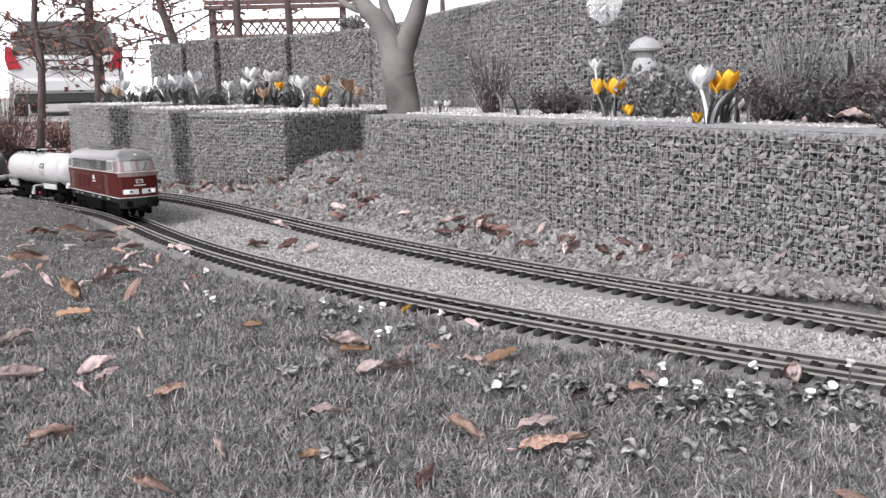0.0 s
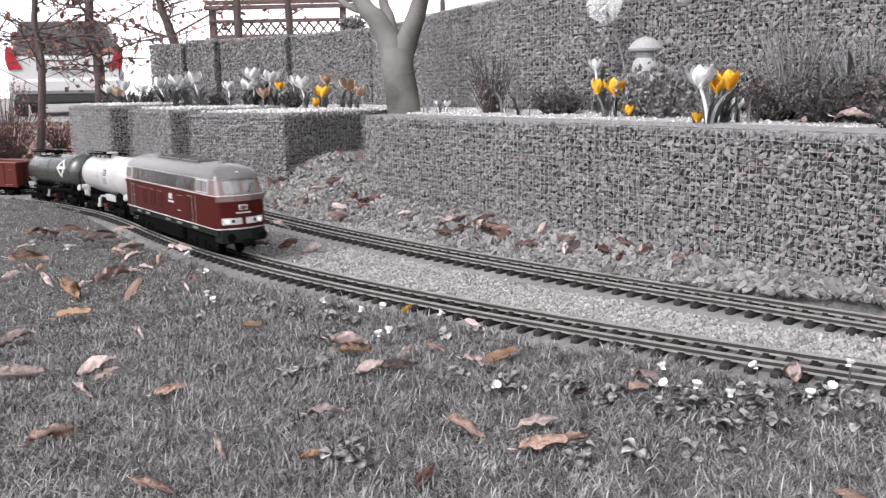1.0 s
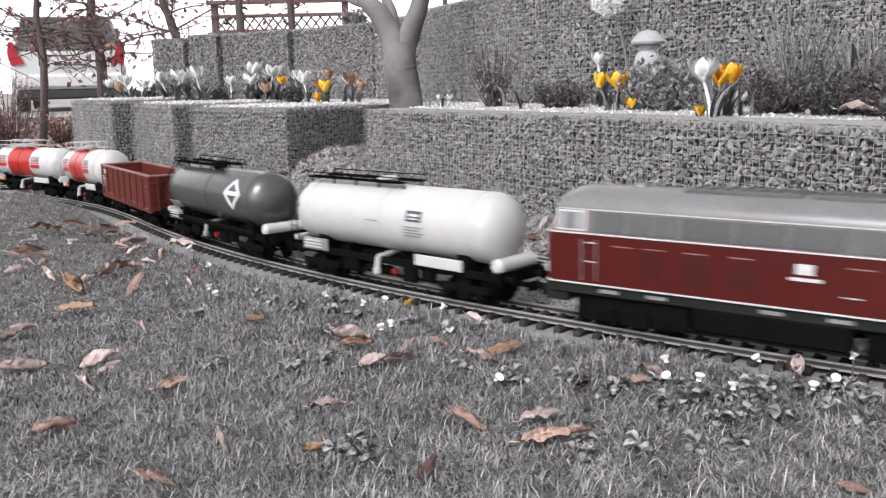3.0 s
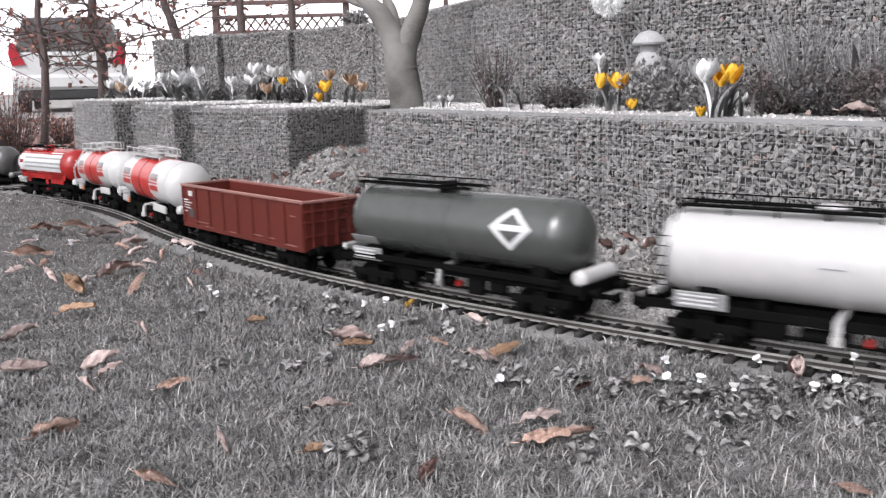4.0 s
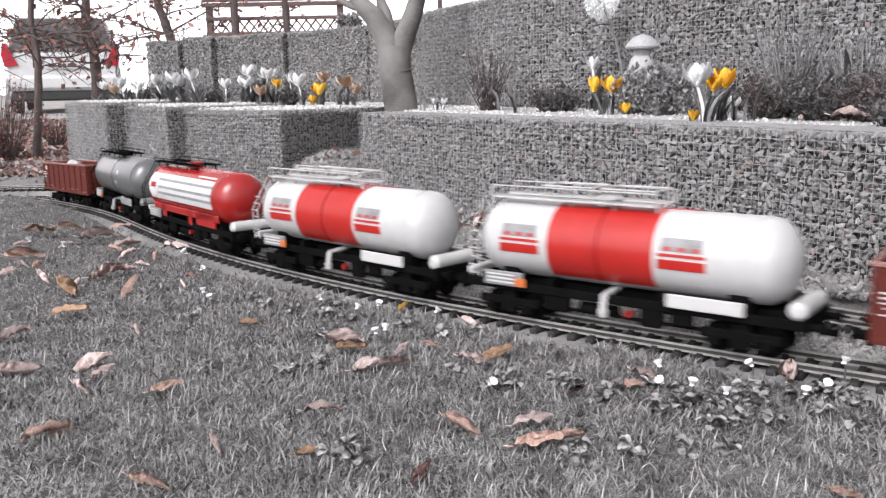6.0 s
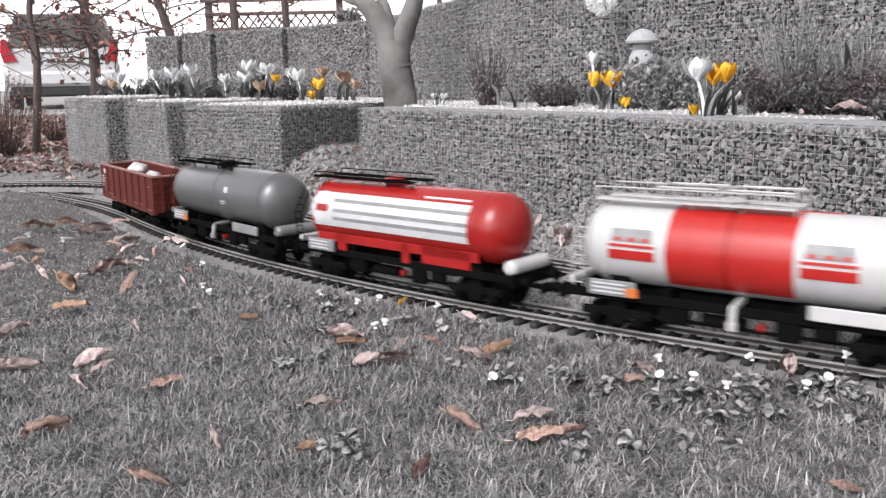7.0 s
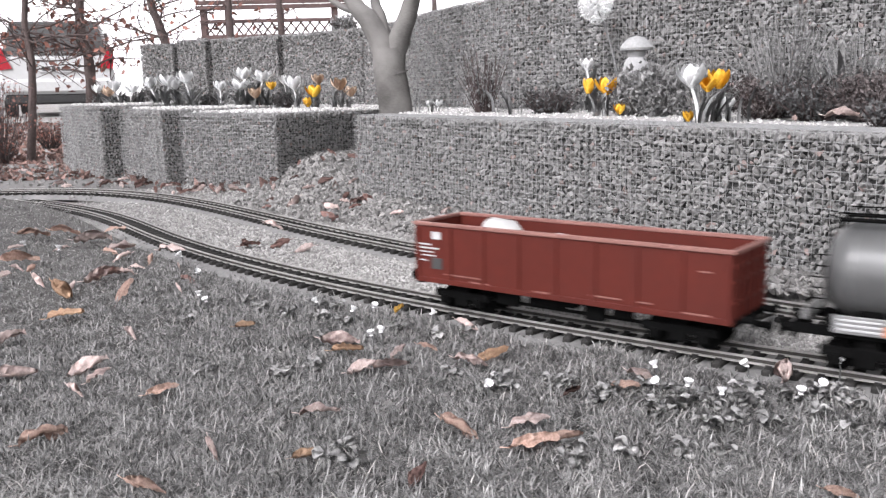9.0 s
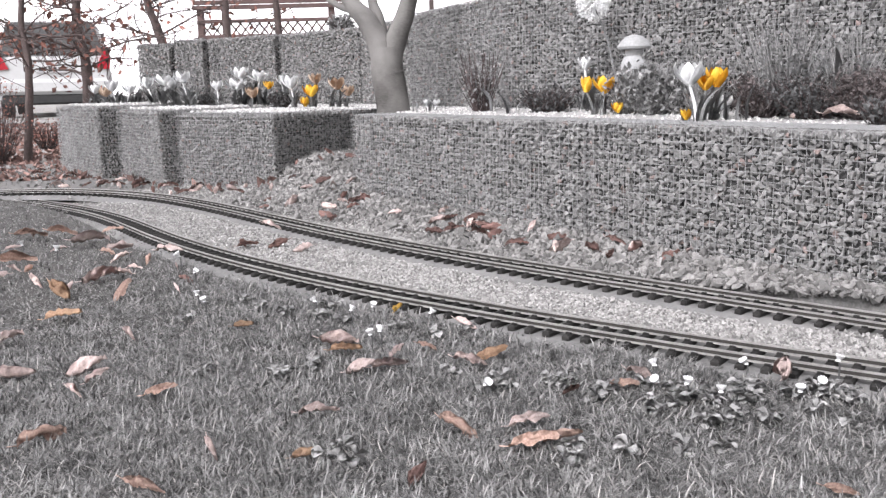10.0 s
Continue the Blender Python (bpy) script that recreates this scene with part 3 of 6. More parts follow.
            side_plate(bm, x0, x1, z0, z1, half_w, s, 0.001)
            part("lettering_bar", bm, M_WHITE_TRIM, t)
        for x0 in (-0.185, -0.146, -0.098, -0.046, 0.075):
            bm = nb()
            side_plate(bm, x0, x0 + 0.026, 0.0962, 0.0974, half_w, s, 0.001)
            part("panel_edge", bm, M_OXIDE_RIM, t)
        # solebar below the body
        bm = nb()
        box(bm, -lf + 0.006, lf - 0.006, s * 0.044 - 0.002, s * 0.044 + 0.003, 0.034, zl, 0.001)
        part("solebar", bm, M_SKIRT, t)
        for x in (-0.19, -0.13, 0.0, 0.07, 0.16):
            bm = nb()
            box(bm, x - 0.012, x + 0.012, s * 0.047 - 0.001, s * 0.047 + 0.001, 0.0385, 0.0425)
            part("frame_plate", bm, M_GREYPLATE, t)
        bm = nb()
        box(bm, -0.088, 0.082, s * 0.034 - 0.014, s * 0.034 + 0.008, 0.007, 0.036, 0.003)
        part("fuel_tank", bm, M_FRAME, t)
    for q in (-1, 1):
        # cab end: red skirt, windscreens, lamps
        bm = nb()
        ring = [(lf - 0.03, 0.043), (lf + 0.002, 0.042), (lf + 0.011, 0.012), (lf + 0.011, -0.012), (lf + 0.002, -0.042), (lf - 0.03, -0.043)]
        loft(bm, [[Vector((q * x, y, z)) for x, y in ring] for z in (0.022, zl)])
        part("end_skirt", bm, M_SKIRT, t)
        for s in (-1, 1):
            bm = nb()
            z0, z1 = zw + 0.004, zr - 0.0035
            rows = []
            for z in (z0, z1):
                l = half_l(z)
                for y, x in ((0.004, l + 0.0093), (0.0155, l + 0.0078), (0.031, l + 0.0010)):
                    rows.append(Vector((q * (x + 0.0008), s * y, z)))
            vs = [bm.verts.new(p) for p in rows]
            ws = [bm.verts.new(p - Vector((q * 0.003, 0, 0))) for p in rows]
            for i in (0, 1):
                bm.faces.new((vs[i], vs[i + 1], vs[i + 4], vs[i + 3]))
                bm.faces.new((ws[i], ws[i + 3], ws[i + 4], ws[i + 1]))
            for a, b in ((0, 1), (1, 2), (2, 5), (5, 4), (4, 3), (3, 0)):
                bm.faces.new((vs[a], ws[a], ws[b], vs[b]))
            part("windscreen", bm, M_WINDOW_PALE, t, "windscreen with a bright reflection painted into its colour")
            bm = nb()
            tube(bm, (q * (lf + 0.003), s * 0.031, 0.062), (q * (lf + 0.0068), s * 0.031, 0.062), 0.0042, seg=14)
            part("headlamp", bm, M_LAMP if q > 0 else M_WINDOW_PALE, t, "lit round headlamp" if q > 0 else "")
            bm = nb()
            tube(bm, (q * (lf + 0.006), s * 0.021, 0.0625), (q * (lf + 0.0095), s * 0.021, 0.0625), 0.003, seg=10)
            part("tail_lamp", bm, M_WINDOW, t)
        bm = nb()
        for zq in ((0.0985, zw),):
            ring = [(lf - 0.004, 0.0485), (lf + 0.0006, 0.036), (lf + 0.0078, 0.0175), (lf + 0.0096, 0.0), (lf + 0.0078, -0.0175), (lf + 0.0006, -0.036), (lf - 0.004, -0.0485)]
            ring = [(x + 0.0004, y) for x, y in ring] + [(x - 0.006, y * 0.9) for x, y in ring[::-1]]
            loft(bm, [[Vector((q * x, y, z)) for x, y in ring] for z in zq])
        part("nose_panel", bm, M_CABGREY, t, "grey panel below the windscreens")
        bm = nb()
        ring = [(lf + 0.0005, 0.039), (lf + 0.0068, 0.018), (lf + 0.0068, -0.018), (lf + 0.0005, -0.039)]
        ring = [(x + 0.0018, y) for x, y in ring] + [(x - 0.004, y) for x, y in ring[::-1]]
        loft(bm, [[Vector((q * x, y, z)) for x, y in ring] for z in (0.056, 0.068)])
        part("lamp_panel", bm, M_WHITE_TRIM, t, "white panel round the lower headlamps")
        bm = nb()
        box(bm, q * (lf + 0.0075) - 0.002, q * (lf + 0.0075) + 0.002, -0.0085, 0.0085, 0.082, 0.092, 0.001)
        part("badge_plate", bm, M_WHITE_TRIM, t)
        bm = nb()
        for k in range(5):
            box(bm, q * (lf + 0.0098) - 0.0004, q * (lf + 0.0098) + 0.0004, -0.0065 + k * 0.0026, -0.0049 + k * 0.0026, 0.084, 0.090)
        part("badge_bars", bm, M_CRIMSON, t)
        bm = nb()
        box(bm, q * (lf + 0.0072) - 0.002, q * (lf + 0.0072) + 0.002, -0.014, 0.014, 0.076, 0.0785)
        part("number_bar", bm, M_WHITE_TRIM, t)
        bm = nb()
        tube(bm, (q * (half_l(zr) - 0.006), 0, 0.1465), (q * (half_l(zr) + 0.0045), 0, 0.1465), 0.0055, seg=14)
        part("top_lamp", bm, M_LAMP if q > 0 else M_WINDOW_PALE, t, "lit top headlamp" if q > 0 else "")
        bm = nb()
        pipe(bm, [(q * (lf + 0.0075), 0.012, zw + 0.005), (q * (lf + 0.003), 0.022, zw + 0.022)], 0.0008, 5)
        part("wiper", bm, M_FRAME, t)
        buffers(t, q * (lf + 0.006), 0.034)
        bogie(t, q * 0.165, 0.085, 0.018, 0.037, True)
    bm = nb()
    box(bm, -lf + 0.01, lf - 0.01, -0.04, 0.04, 0.03, zl)
    part("underframe", bm, M_FRAME, t)
    return t


def open_wagon(label, load=False):
    t = empty("open_wagon", label, "freight wagon", "train")
    l, w, z0, z1 = 0.223, 0.0505, 0.036, 0.1135
    bm = nb()
    box(bm, -l, l, -w, w, z0, z0 + 0.004)
    part("floor", bm, M_OXIDE_IN, t)
    for s in (-1, 1):
        bm = nb()
        box(bm, -l, l, s * w - 0.0012, s * w + 0.0012, z0 - 0.004, z1 - 0.004)
        part("side_wall", bm, M_OXIDE, t)
        bm = nb()
        box(bm, -l - 0.003, l + 0.003, s * (w + 0.0008) - 0.0034, s * (w + 0.0008) + 0.0034, z1 - 0.0048, z1, 0.0008)
        part("top_rim", bm, M_OXIDE_RIM, t, "worn pinkish top rim")
        bm = nb()
        box(bm, -l, l, s * (w + 0.001) - 0.0022, s * (w + 0.001) + 0.0022, z0 - 0.006, z0 + 0.001, 0.0006)
        part("sole_rail", bm, M_OXIDE, t)
        for k in range(9):
            x = -l + 0.004 + (2 * l - 0.008) * k / 8
            bm = nb()
            box(bm, x - 0.0035, x + 0.0035, s * (w + 0.0022) - 0.0016, s * (w + 0.0022) + 0.0016, z0, z1 - 0.005, 0.0007)
            part("side_post", bm, M_OXIDE, t)
        for x0, x1, z in ((-l + 0.05, -l + 0.115, z0 + 0.007), (-0.13, -0.10, z0 + 0.001), (-0.03, -0.008, z0 + 0.001), (0.05, 0.09, z0 + 0.006), (0.11, 0.13, z0 + 0.006), (0.165, 0.20, z0 + 0.001), (0.186, 0.2, 0.086)):
            x0, x1 = (x0, x1) if s < 0 else (-x1, -x0)
            bm = nb()
            box(bm, x0, x1, s * (w + 0.0021) - 0.0006, s * (w + 0.0021) + 0.0006, z, z + 0.0016)
            part("marking_bar", bm, M_OXIDE_RIM, t)
        for dx0, dx1, za, zb in ((0.029, 0.044, 0.091, 0.101), (0.004, 0.027, 0.082, 0.084), (0.006, 0.04, 0.077, 0.079), (0.004, 0.03, 0.072, 0.0735), (0.012, 0.034, 0.067, 0.0685), (0.004, 0.02, 0.06, 0.0615)):
            x0, x1 = (-l + dx0, -l + dx1) if s < 0 else (l - dx1, l - dx0)
            bm = nb()
            box(bm, x0, x1, s * (w + 0.0024) - 0.0006, s * (w + 0.0024) + 0.0006, za, zb)
            part("lettering_bar", bm, M_WHITE_TRIM, t)
        x0, x1 = (-l + 0.028, -l + 0.046) if s < 0 else (l - 0.046, l - 0.028)
        bm = nb()
        box(bm, x0, x1, s * (w + 0.0024) - 0.0006, s * (w + 0.0024) + 0.0006, 0.05, 0.065)
        part("notice_plate", bm, M_DARKBAR, t)
    for q in (-1, 1):
        bm = nb()
        box(bm, q * l - 0.0012, q * l + 0.0012, -w, w, z0 - 0.004, z1 - 0.004)
        part("end_wall", bm, M_OXIDE, t)
        bm = nb()
        box(bm, q * (l + 0.0008) - 0.003, q * (l + 0.0008) + 0.003, -w + 0.003, w - 0.003, z1 - 0.0048, z1 - 0.0002, 0.0008)
        part("end_rim", bm, M_OXIDE_RIM, t, "worn pinkish top rim")
        for y in (-0.034, -0.011, 0.011, 0.034):
            bm = nb()
            box(bm, q * (l + 0.0022) - 0.0016, q * (l + 0.0022) + 0.0016, y - 0.003, y + 0.003, z0, z1 - 0.005, 0.0007)
            part("end_post", bm, M_OXIDE, t)
        for z in (0.055, 0.078, 0.095):
            bm = nb()
            box(bm, q * (l + 0.0022) - 0.0012, q * (l + 0.0022) + 0.0012, -w, w, z - 0.002, z + 0.002, 0.0006)
            part("end_rail", bm, M_OXIDE, t)
        bm = nb()
        box(bm, q * l - 0.006, q * l + 0.004, -w + 0.004, w - 0.004, 0.026, z0 - 0.001, 0.001)
        part("headstock", bm, M_FRAME, t)
        buffers(t, q * (l + 0.004), 0.034)
        bogie(t, q * 0.155, 0.058, 0.016)
    bm = nb()
    box(bm, -0.18, 0.18, -0.012, 0.012, 0.026, z0)
    box(bm, -0.03, 0.02, -0.036, 0.036, 0.018, 0.033, 0.002)
    part("underframe", bm, M_FRAME, t)
    brake_gear(t)
    return t


def tank_wagon(label, paint, style):
    t = empty("tank_wagon", label, "tank wagon", "train")
    r, zc = 0.0495, 0.0945
    x0, x1 = {"plain": (-0.218, 0.216), "stripes": (-0.195, 0.208)}.get(style, (-0.205, 0.205))
    prof = []
    for k in range(9):
        a = radians(90 * k / 8)
        prof.append((x0 + 0.034 - 0.034 * math.cos(a), r * math.sin(a) if k else 0.0))
    for k in range(8, -1, -1):
        a = radians(90 * k / 8)
        prof.append((x1 - 0.034 + 0.034 * math.cos(a), r * math.sin(a) if k else 0.0))
    bm = nb()
    lathe_x(bm, prof, zc, 40)
    part("tank", bm, paint, t, "", True)
    # weld seams and straps
    for x in ((-0.17, 0.0, 0.17) if style in ("plain", "diamond", "grey") else (-0.168, 0.165)):
        bm = nb()
        patch(bm, x - 0.0016, x + 0.0016, -150, 150, r, zc, 0.0009, 30)
        part("tank_strap", bm, paint, t)
    # manhole
    bm = nb()
    tube(bm, (-0.03, 0, zc + r - 0.002), (-0.03, 0, zc + r + 0.008), 0.014, seg=16)
    tube(bm, (-0.03, 0, zc + r + 0.008), (-0.03, 0, zc + r + 0.011), 0.0165, 0.012, seg=16)
    part("manhole", bm, M_RED if style == "stripes" else (paint if style in ("plain", "bands") else M_FRAME), t)
    # walkway on the roof
    wm = M_WHITE if style in ("bands",) else M_FRAME
    ztop = zc + r + 0.004
    xa, xb = (-0.188, 0.022) if style != "bands" else (-0.185, 0.045)
    for y in (-0.019, 0.019):
        bm = nb()
        box(bm, xa, xb, y - 0.008, y + 0.008, ztop, ztop + 0.002)
        for k in range(int((xb - xa) / 0.008)):
            box(bm, xa + k * 0.008, xa + k * 0.008 + 0.002, y - 0.008, y + 0.008, ztop + 0.002, ztop + 0.003)
        part("walkway", bm, wm, t)
        for k in range(5):
            x = xa + (xb - xa) * k / 4
            bm = nb()
            tube(bm, (x, y, zc + r * 0.9), (x, y, ztop + 0.001), 0.0015, seg=6)
            part("walkway_bracket", bm, wm, t)
    s = 1 if style != "bands" else 1
    for y in (-0.028, 0.028):
        bm = nb()
        hz = 0.016 if style == "bands" else 0.009
        pipe(bm, [(xa, y, ztop), (xa, y, ztop + hz), (xb, y, ztop + hz), (xb, y, ztop)], 0.0009, 5)
        for k in range(1, 4):
            x = xa + (xb - xa) * k / 4
            tube(bm, (x, y, ztop), (x, y, ztop + hz), 0.0008, seg=5)
        part("guard_rail", bm, wm, t)
    if style == "bands":
        for xq in (-0.075, 0.008):
            bm = nb()
            pipe(bm, [(xq - 0.035, -0.022, ztop), (xq - 0.035, -0.022, ztop + 0.018), (xq + 0.035, -0.022, ztop + 0.018), (xq + 0.035, -0.022, ztop)], 0.0012, 6)
            pipe(bm, [(xq - 0.035, 0.022, ztop), (xq - 0.035, 0.022, ztop + 0.018), (xq + 0.035, 0.022, ztop + 0.018), (xq + 0.035, 0.022, ztop)], 0.0012, 6)
            for xe in (xq - 0.035, xq + 0.035):
                tube(bm, (xe, -0.022, ztop + 0.018), (xe, 0.022, ztop + 0.018), 0.0012, seg=6)
            part("platform_rail", bm, M_WHITE, t)
    # ladder
    for side in (-1, 1):
        bm = nb()
        for x in (xa - 0.004, xa - 0.018):
            pipe(bm, [(x, side * 0.02, ztop), (x, side * (r + 0.005), zc), (x, side * (r + 0.002), 0.045)], 0.0009, 5)
        for k in range(7):
            z = 0.05 + k * 0.011
            yy = side * (r + 0.004 if z < zc else r + 0.005 - (z - zc) * 0.35)
            tube(bm, (xa - 0.004, yy, z), (xa - 0.018, yy, z), 0.0007, seg=4)
        part("ladder", bm, wm, t)
    # paint schemes on the two sides
    R = r + 0.0003
    for sd in (-1, 1):
        def deco(name, a, b, g0, g1, m, th=0.0006, lab=""):
            bm = nb()
            xa_, xb_ = (a, b) if sd < 0 else (-b, -a)
            patch(bm, xa_, xb_, sd * g0, sd * g1, R, zc, th)
            part(name, bm, m, t, lab, True)
        if style == "plain":
            deco("logo_plate", 0.055, 0.085, 66, 84, M_DARKBAR)
            deco("logo_bar", 0.06, 0.08, 71, 75, M_WHITE_TRIM, 0.001)
            deco("logo_bar", 0.06, 0.08, 78, 80, M_WHITE_TRIM, 0.001)
            for k in range(4):
                deco("lettering_bar", 0.05, 0.088 - 0.006 * (k % 2), 92 + 5 * k, 94 + 5 * k, M_GREYPLATE)
            deco("lettering_bar", -0.03, -0.005, 88, 90, M_GREYPLATE)
        if style == "diamond":
            # white diamond outline with a cross bar, in four slanted strips
            cx, ca, hw, ha = 0.115, 76, 0.034, 34
            for sx in (-1, 1):
                for sa in (-1, 1):
                    bm = nb()
                    n = 6
                    for k in range(n):
                        q = [(1 - k / n, k / n), (1 - (k + 1) / n, (k + 1) / n)]
                        vs = []
                        for fx, fa in q:
                            for sc in (0.68, 1.0):
                                a = sd * radians(ca + sa * ha * fa * sc)
                                x = cx + sx * hw * fx * sc
                                vs.append(bm.verts.new(((x if sd < 0 else -x), (R + 0.0006) * math.sin(a), zc + (R + 0.0006) * math.cos(a))))
                        bm.faces.new((vs[0], vs[1], vs[3], vs[2]))
                    ext = bmesh.ops.extrude_face_region(bm, geom=bm.faces[:])
                    for v in [g for g in ext["geom"] if isinstance(g, bmesh.types.BMVert)]:
                        v.co.y *= 0.985
                    part("diamond_stripe", bm, M_WHITE_TRIM, t, "white diamond emblem stripe")
            deco("emblem_bar", cx - 0.022, cx + 0.022, 71, 80, M_WHITE_TRIM)
            deco("notice_plate", -0.19, -0.14, 118, 140, M_GREYPLATE)
        if style == "bands":
            deco("red_band", -0.088, 0.052, 4, 140, M_SIGNAL, 0.0007, "bright red band round the tank")
            for a, b in ((-0.155, -0.105), (0.062, 0.112)):
                deco("notice_plate", a, b, 62, 80, M_GREYPLATE)
                for k in range(3):
                    c = a + 0.004 + k * 0.017
                    deco("lettering_bar", c, c + 0.009, 74, 79, M_SIGNAL, 0.001)
                deco("red_stripe", a - 0.003, b + 0.004, 83, 87, M_SIGNAL)
                deco("red_stripe", a - 0.003, b + 0.004, 91, 104, M_SIGNAL)
            for zq in (0.0, 0.03):
                deco("band_edge", -0.021 + zq * 0, -0.018, 5, 140, M_RED, 0.0011)
        if style == "stripes":
            deco("white_panel", -0.165, 0.15, 48, 110, M_WHITE_TRIM)
            for a in (60, 78, 92):
                deco("dark_stripe", -0.12, 0.15, a, a + 6, M_GREYPLATE, 0.0011)
            deco("white_bar", 0.06, 0.145, 38, 42, M_WHITE_TRIM)
            bm = nb()
            zc2, n = zc + r * math.cos(radians(78)), 22
            ring = []
            for k in range(n):
                a = 2 * math.pi * k / n
                x, g = -0.145 + 0.026 * math.cos(a), radians(78 + 31 * math.sin(a))
                ring.append((x if sd < 0 else -x, g))
            loft(bm, [[Vector((x, sd * rr * math.sin(g), zc + rr * math.cos(g))) for x, g in ring] for rr in (R - 0.002, R + 0.0014)])
            part("round_emblem", bm, M_WHITE, t, "white round emblem")
            deco("emblem_bar", -0.158, -0.132, 72, 84, M_RED, 0.0018)
        if style == "grey":
            deco("placard", 0.045, 0.058, 66, 78, M_WHITE_TRIM)
            deco("lettering_bar", 0.03, 0.05, 96, 98, M_WHITE_TRIM)
            deco("lettering_bar", 0.03, 0.045, 101, 103, M_WHITE_TRIM)
        # side panels under the tank
        pm = M_RED if style == "stripes" else (M_WHITE if style in ("plain", "bands") else M_FRAME)
        if style == "stripes":
            for a, b, za in ((-0.12, -0.1, 0.04), (0.02, 0.035, 0.036), (0.06, 0.15, 0.04), (-0.165, 0.165, 0.052)):
                bm = nb()
                box(bm, min(a, b), max(a, b), sd * 0.042 - 0.002, sd * 0.042 + 0.002, za, 0.066, 0.001)
                part("skirt_panel", bm, pm, t)
        else:
            for a, b in ((0.07, 0.16),) if style != "diamond" else ((-0.19, 0.19),):
                a, b = (a, b) if sd < 0 else (-b, -a)
                bm = nb()
                box(bm, a, b, sd * 0.047 - 0.002, sd * 0.047 + 0.002, 0.038, 0.054 if style != "diamond" else 0.047, 0.001)
                part("skirt_panel", bm, pm if style != "grey" else M_GREYPLATE, t)
        a, b = (-0.185, -0.125) if sd < 0 else (0.125, 0.185)
        bm = nb()
        box(bm, a, b, sd * 0.046 - 0.002, sd * 0.046 + 0.0015, 0.036, 0.055, 0.001)
        part("notice_board", bm, M_GREYPLATE, t)
        for k in range(3):
            bm = nb()
            box(bm, a + 0.006, b - 0.012, sd * 0.0485 - 0.001, sd * 0.0485 + 0.0003, 0.040 + k * 0.005, 0.0418 + k * 0.005)
            part("lettering_bar", bm, M_WHITE_TRIM, t)
        if style in ("bands", "grey"):
            c, d = (-0.135, -0.125) if sd < 0 else (0.125, 0.135)
            bm = nb()
            box(bm, c, d + 0.004, sd * 0.0485 - 0.001, sd * 0.0485 + 0.0006, 0.0375, 0.048)
            part("placard", bm, M_ORANGE, t, "orange placard")
        # drain pipe
        if style != "stripes":
            pmx = M_WHITE if style in ("plain", "bands") else M_STEEL
            bm = nb()
            pipe(bm, [(-0.01, 0.0, 0.045), (-0.01, sd * 0.045, 0.040), (-0.01, sd * 0.048, 0.022)], 0.0042, 8)
            tube(bm, (-0.01, sd * 0.048, 0.024), (-0.01, sd * 0.048, 0.016), 0.0058, seg=10)
            part("drain_pipe", bm, pmx, t)
        bm = nb()
        tube(bm, (0.02, sd * 0.035, 0.021), (0.02, sd * 0.043, 0.021), 0.0045, seg=14)
        part("brake_wheel", bm, M_TAIL, t, "small red hand wheel")
        # long frame member
        bm = nb()
        box(bm, -0.222, 0.222, sd * 0.040 - 0.002, sd * 0.040 + 0.002, 0.030, 0.041, 0.001)
        part("solebar", bm, M_FRAME, t)
    for q in (-1, 1):
        bm = nb()
        box(bm, q * 0.15 - 0.012, q * 0.15 + 0.012, -0.036, 0.036, 0.034, 0.06, 0.002)
        part("tank_saddle", bm, M_FRAME, t)
        bm = nb()
        box(bm, q * 0.222 - 0.003, q * 0.222 + 0.003, -0.046, 0.046, 0.026, 0.044, 0.001)
        part("headstock", bm, M_FRAME, t)
        # crash shield over the buffers
        bm = nb()
        for a, b, c, d in ((-0.040, -0.036, 0.006, 0.0105), (-0.036, 0.036, 0.0105, 0.0105), (0.036, 0.040, 0.0105, 0.006)):
            tube(bm, (q * 0.213, a, 0.050), (q * 0.213, b, 0.050), c, d, seg=16)
        if q < 0:
            bm.free()
            bm = box(nb(), -0.218, -0.208, -0.04, 0.04, 0.044, 0.054, 0.002)
        part("end_shield", bm, M_WHITE if style != "grey" else M_ROOF, t, "pale rounded shield over the buffers")
        buffers(t, q * 0.224, 0.034)
        bogie(t, q * 0.152, 0.058, 0.016)
    bm = nb()
    box(bm, -0.2, 0.2, -0.011, 0.011, 0.028, 0.042)
    tube(bm, (-0.05, 0.02, 0.026), (0.04, 0.02, 0.026), 0.009, seg=10)
    for x in (-0.09, 0.06):
        box(bm, x - 0.004, x + 0.004, -0.038, 0.038, 0.03, 0.05)
    part("underframe", bm, M_FRAME, t)
    brake_gear(t)
    return t


TRAIN = [
    (diesel_locomotive(), 0.604, 0.165),
    (tank_wagon("glossy white model tank wagon with a small dark logo", M_WHITE, "plain"), 0.035, 0.152),
    (tank_wagon("dark green-grey model tank wagon with a white diamond", M_TANKGREY, "diamond"), -0.487, 0.152),
    (open_wagon("red-oxide open model freight wagon, empty, with a worn rim"), -1.003, 0.155),
    (tank_wagon("white model tank wagon with a bright red middle band", M_WHITE, "bands"), -1.510, 0.152),
    (tank_wagon("white model tank wagon with a bright red middle band", M_WHITE, "bands"), -2.000, 0.152),
    (tank_wagon("cherry red model tank wagon with white and grey stripes", M_RED, "stripes"), -2.515, 0.152),
    (tank_wagon("plain mid-grey model tank wagon with a white placard", M_TANKGREY_B, "grey"), -3.008, 0.152),
    (open_wagon("red-oxide open model freight wagon carrying two pale lumps"), -3.513, 0.155),
]

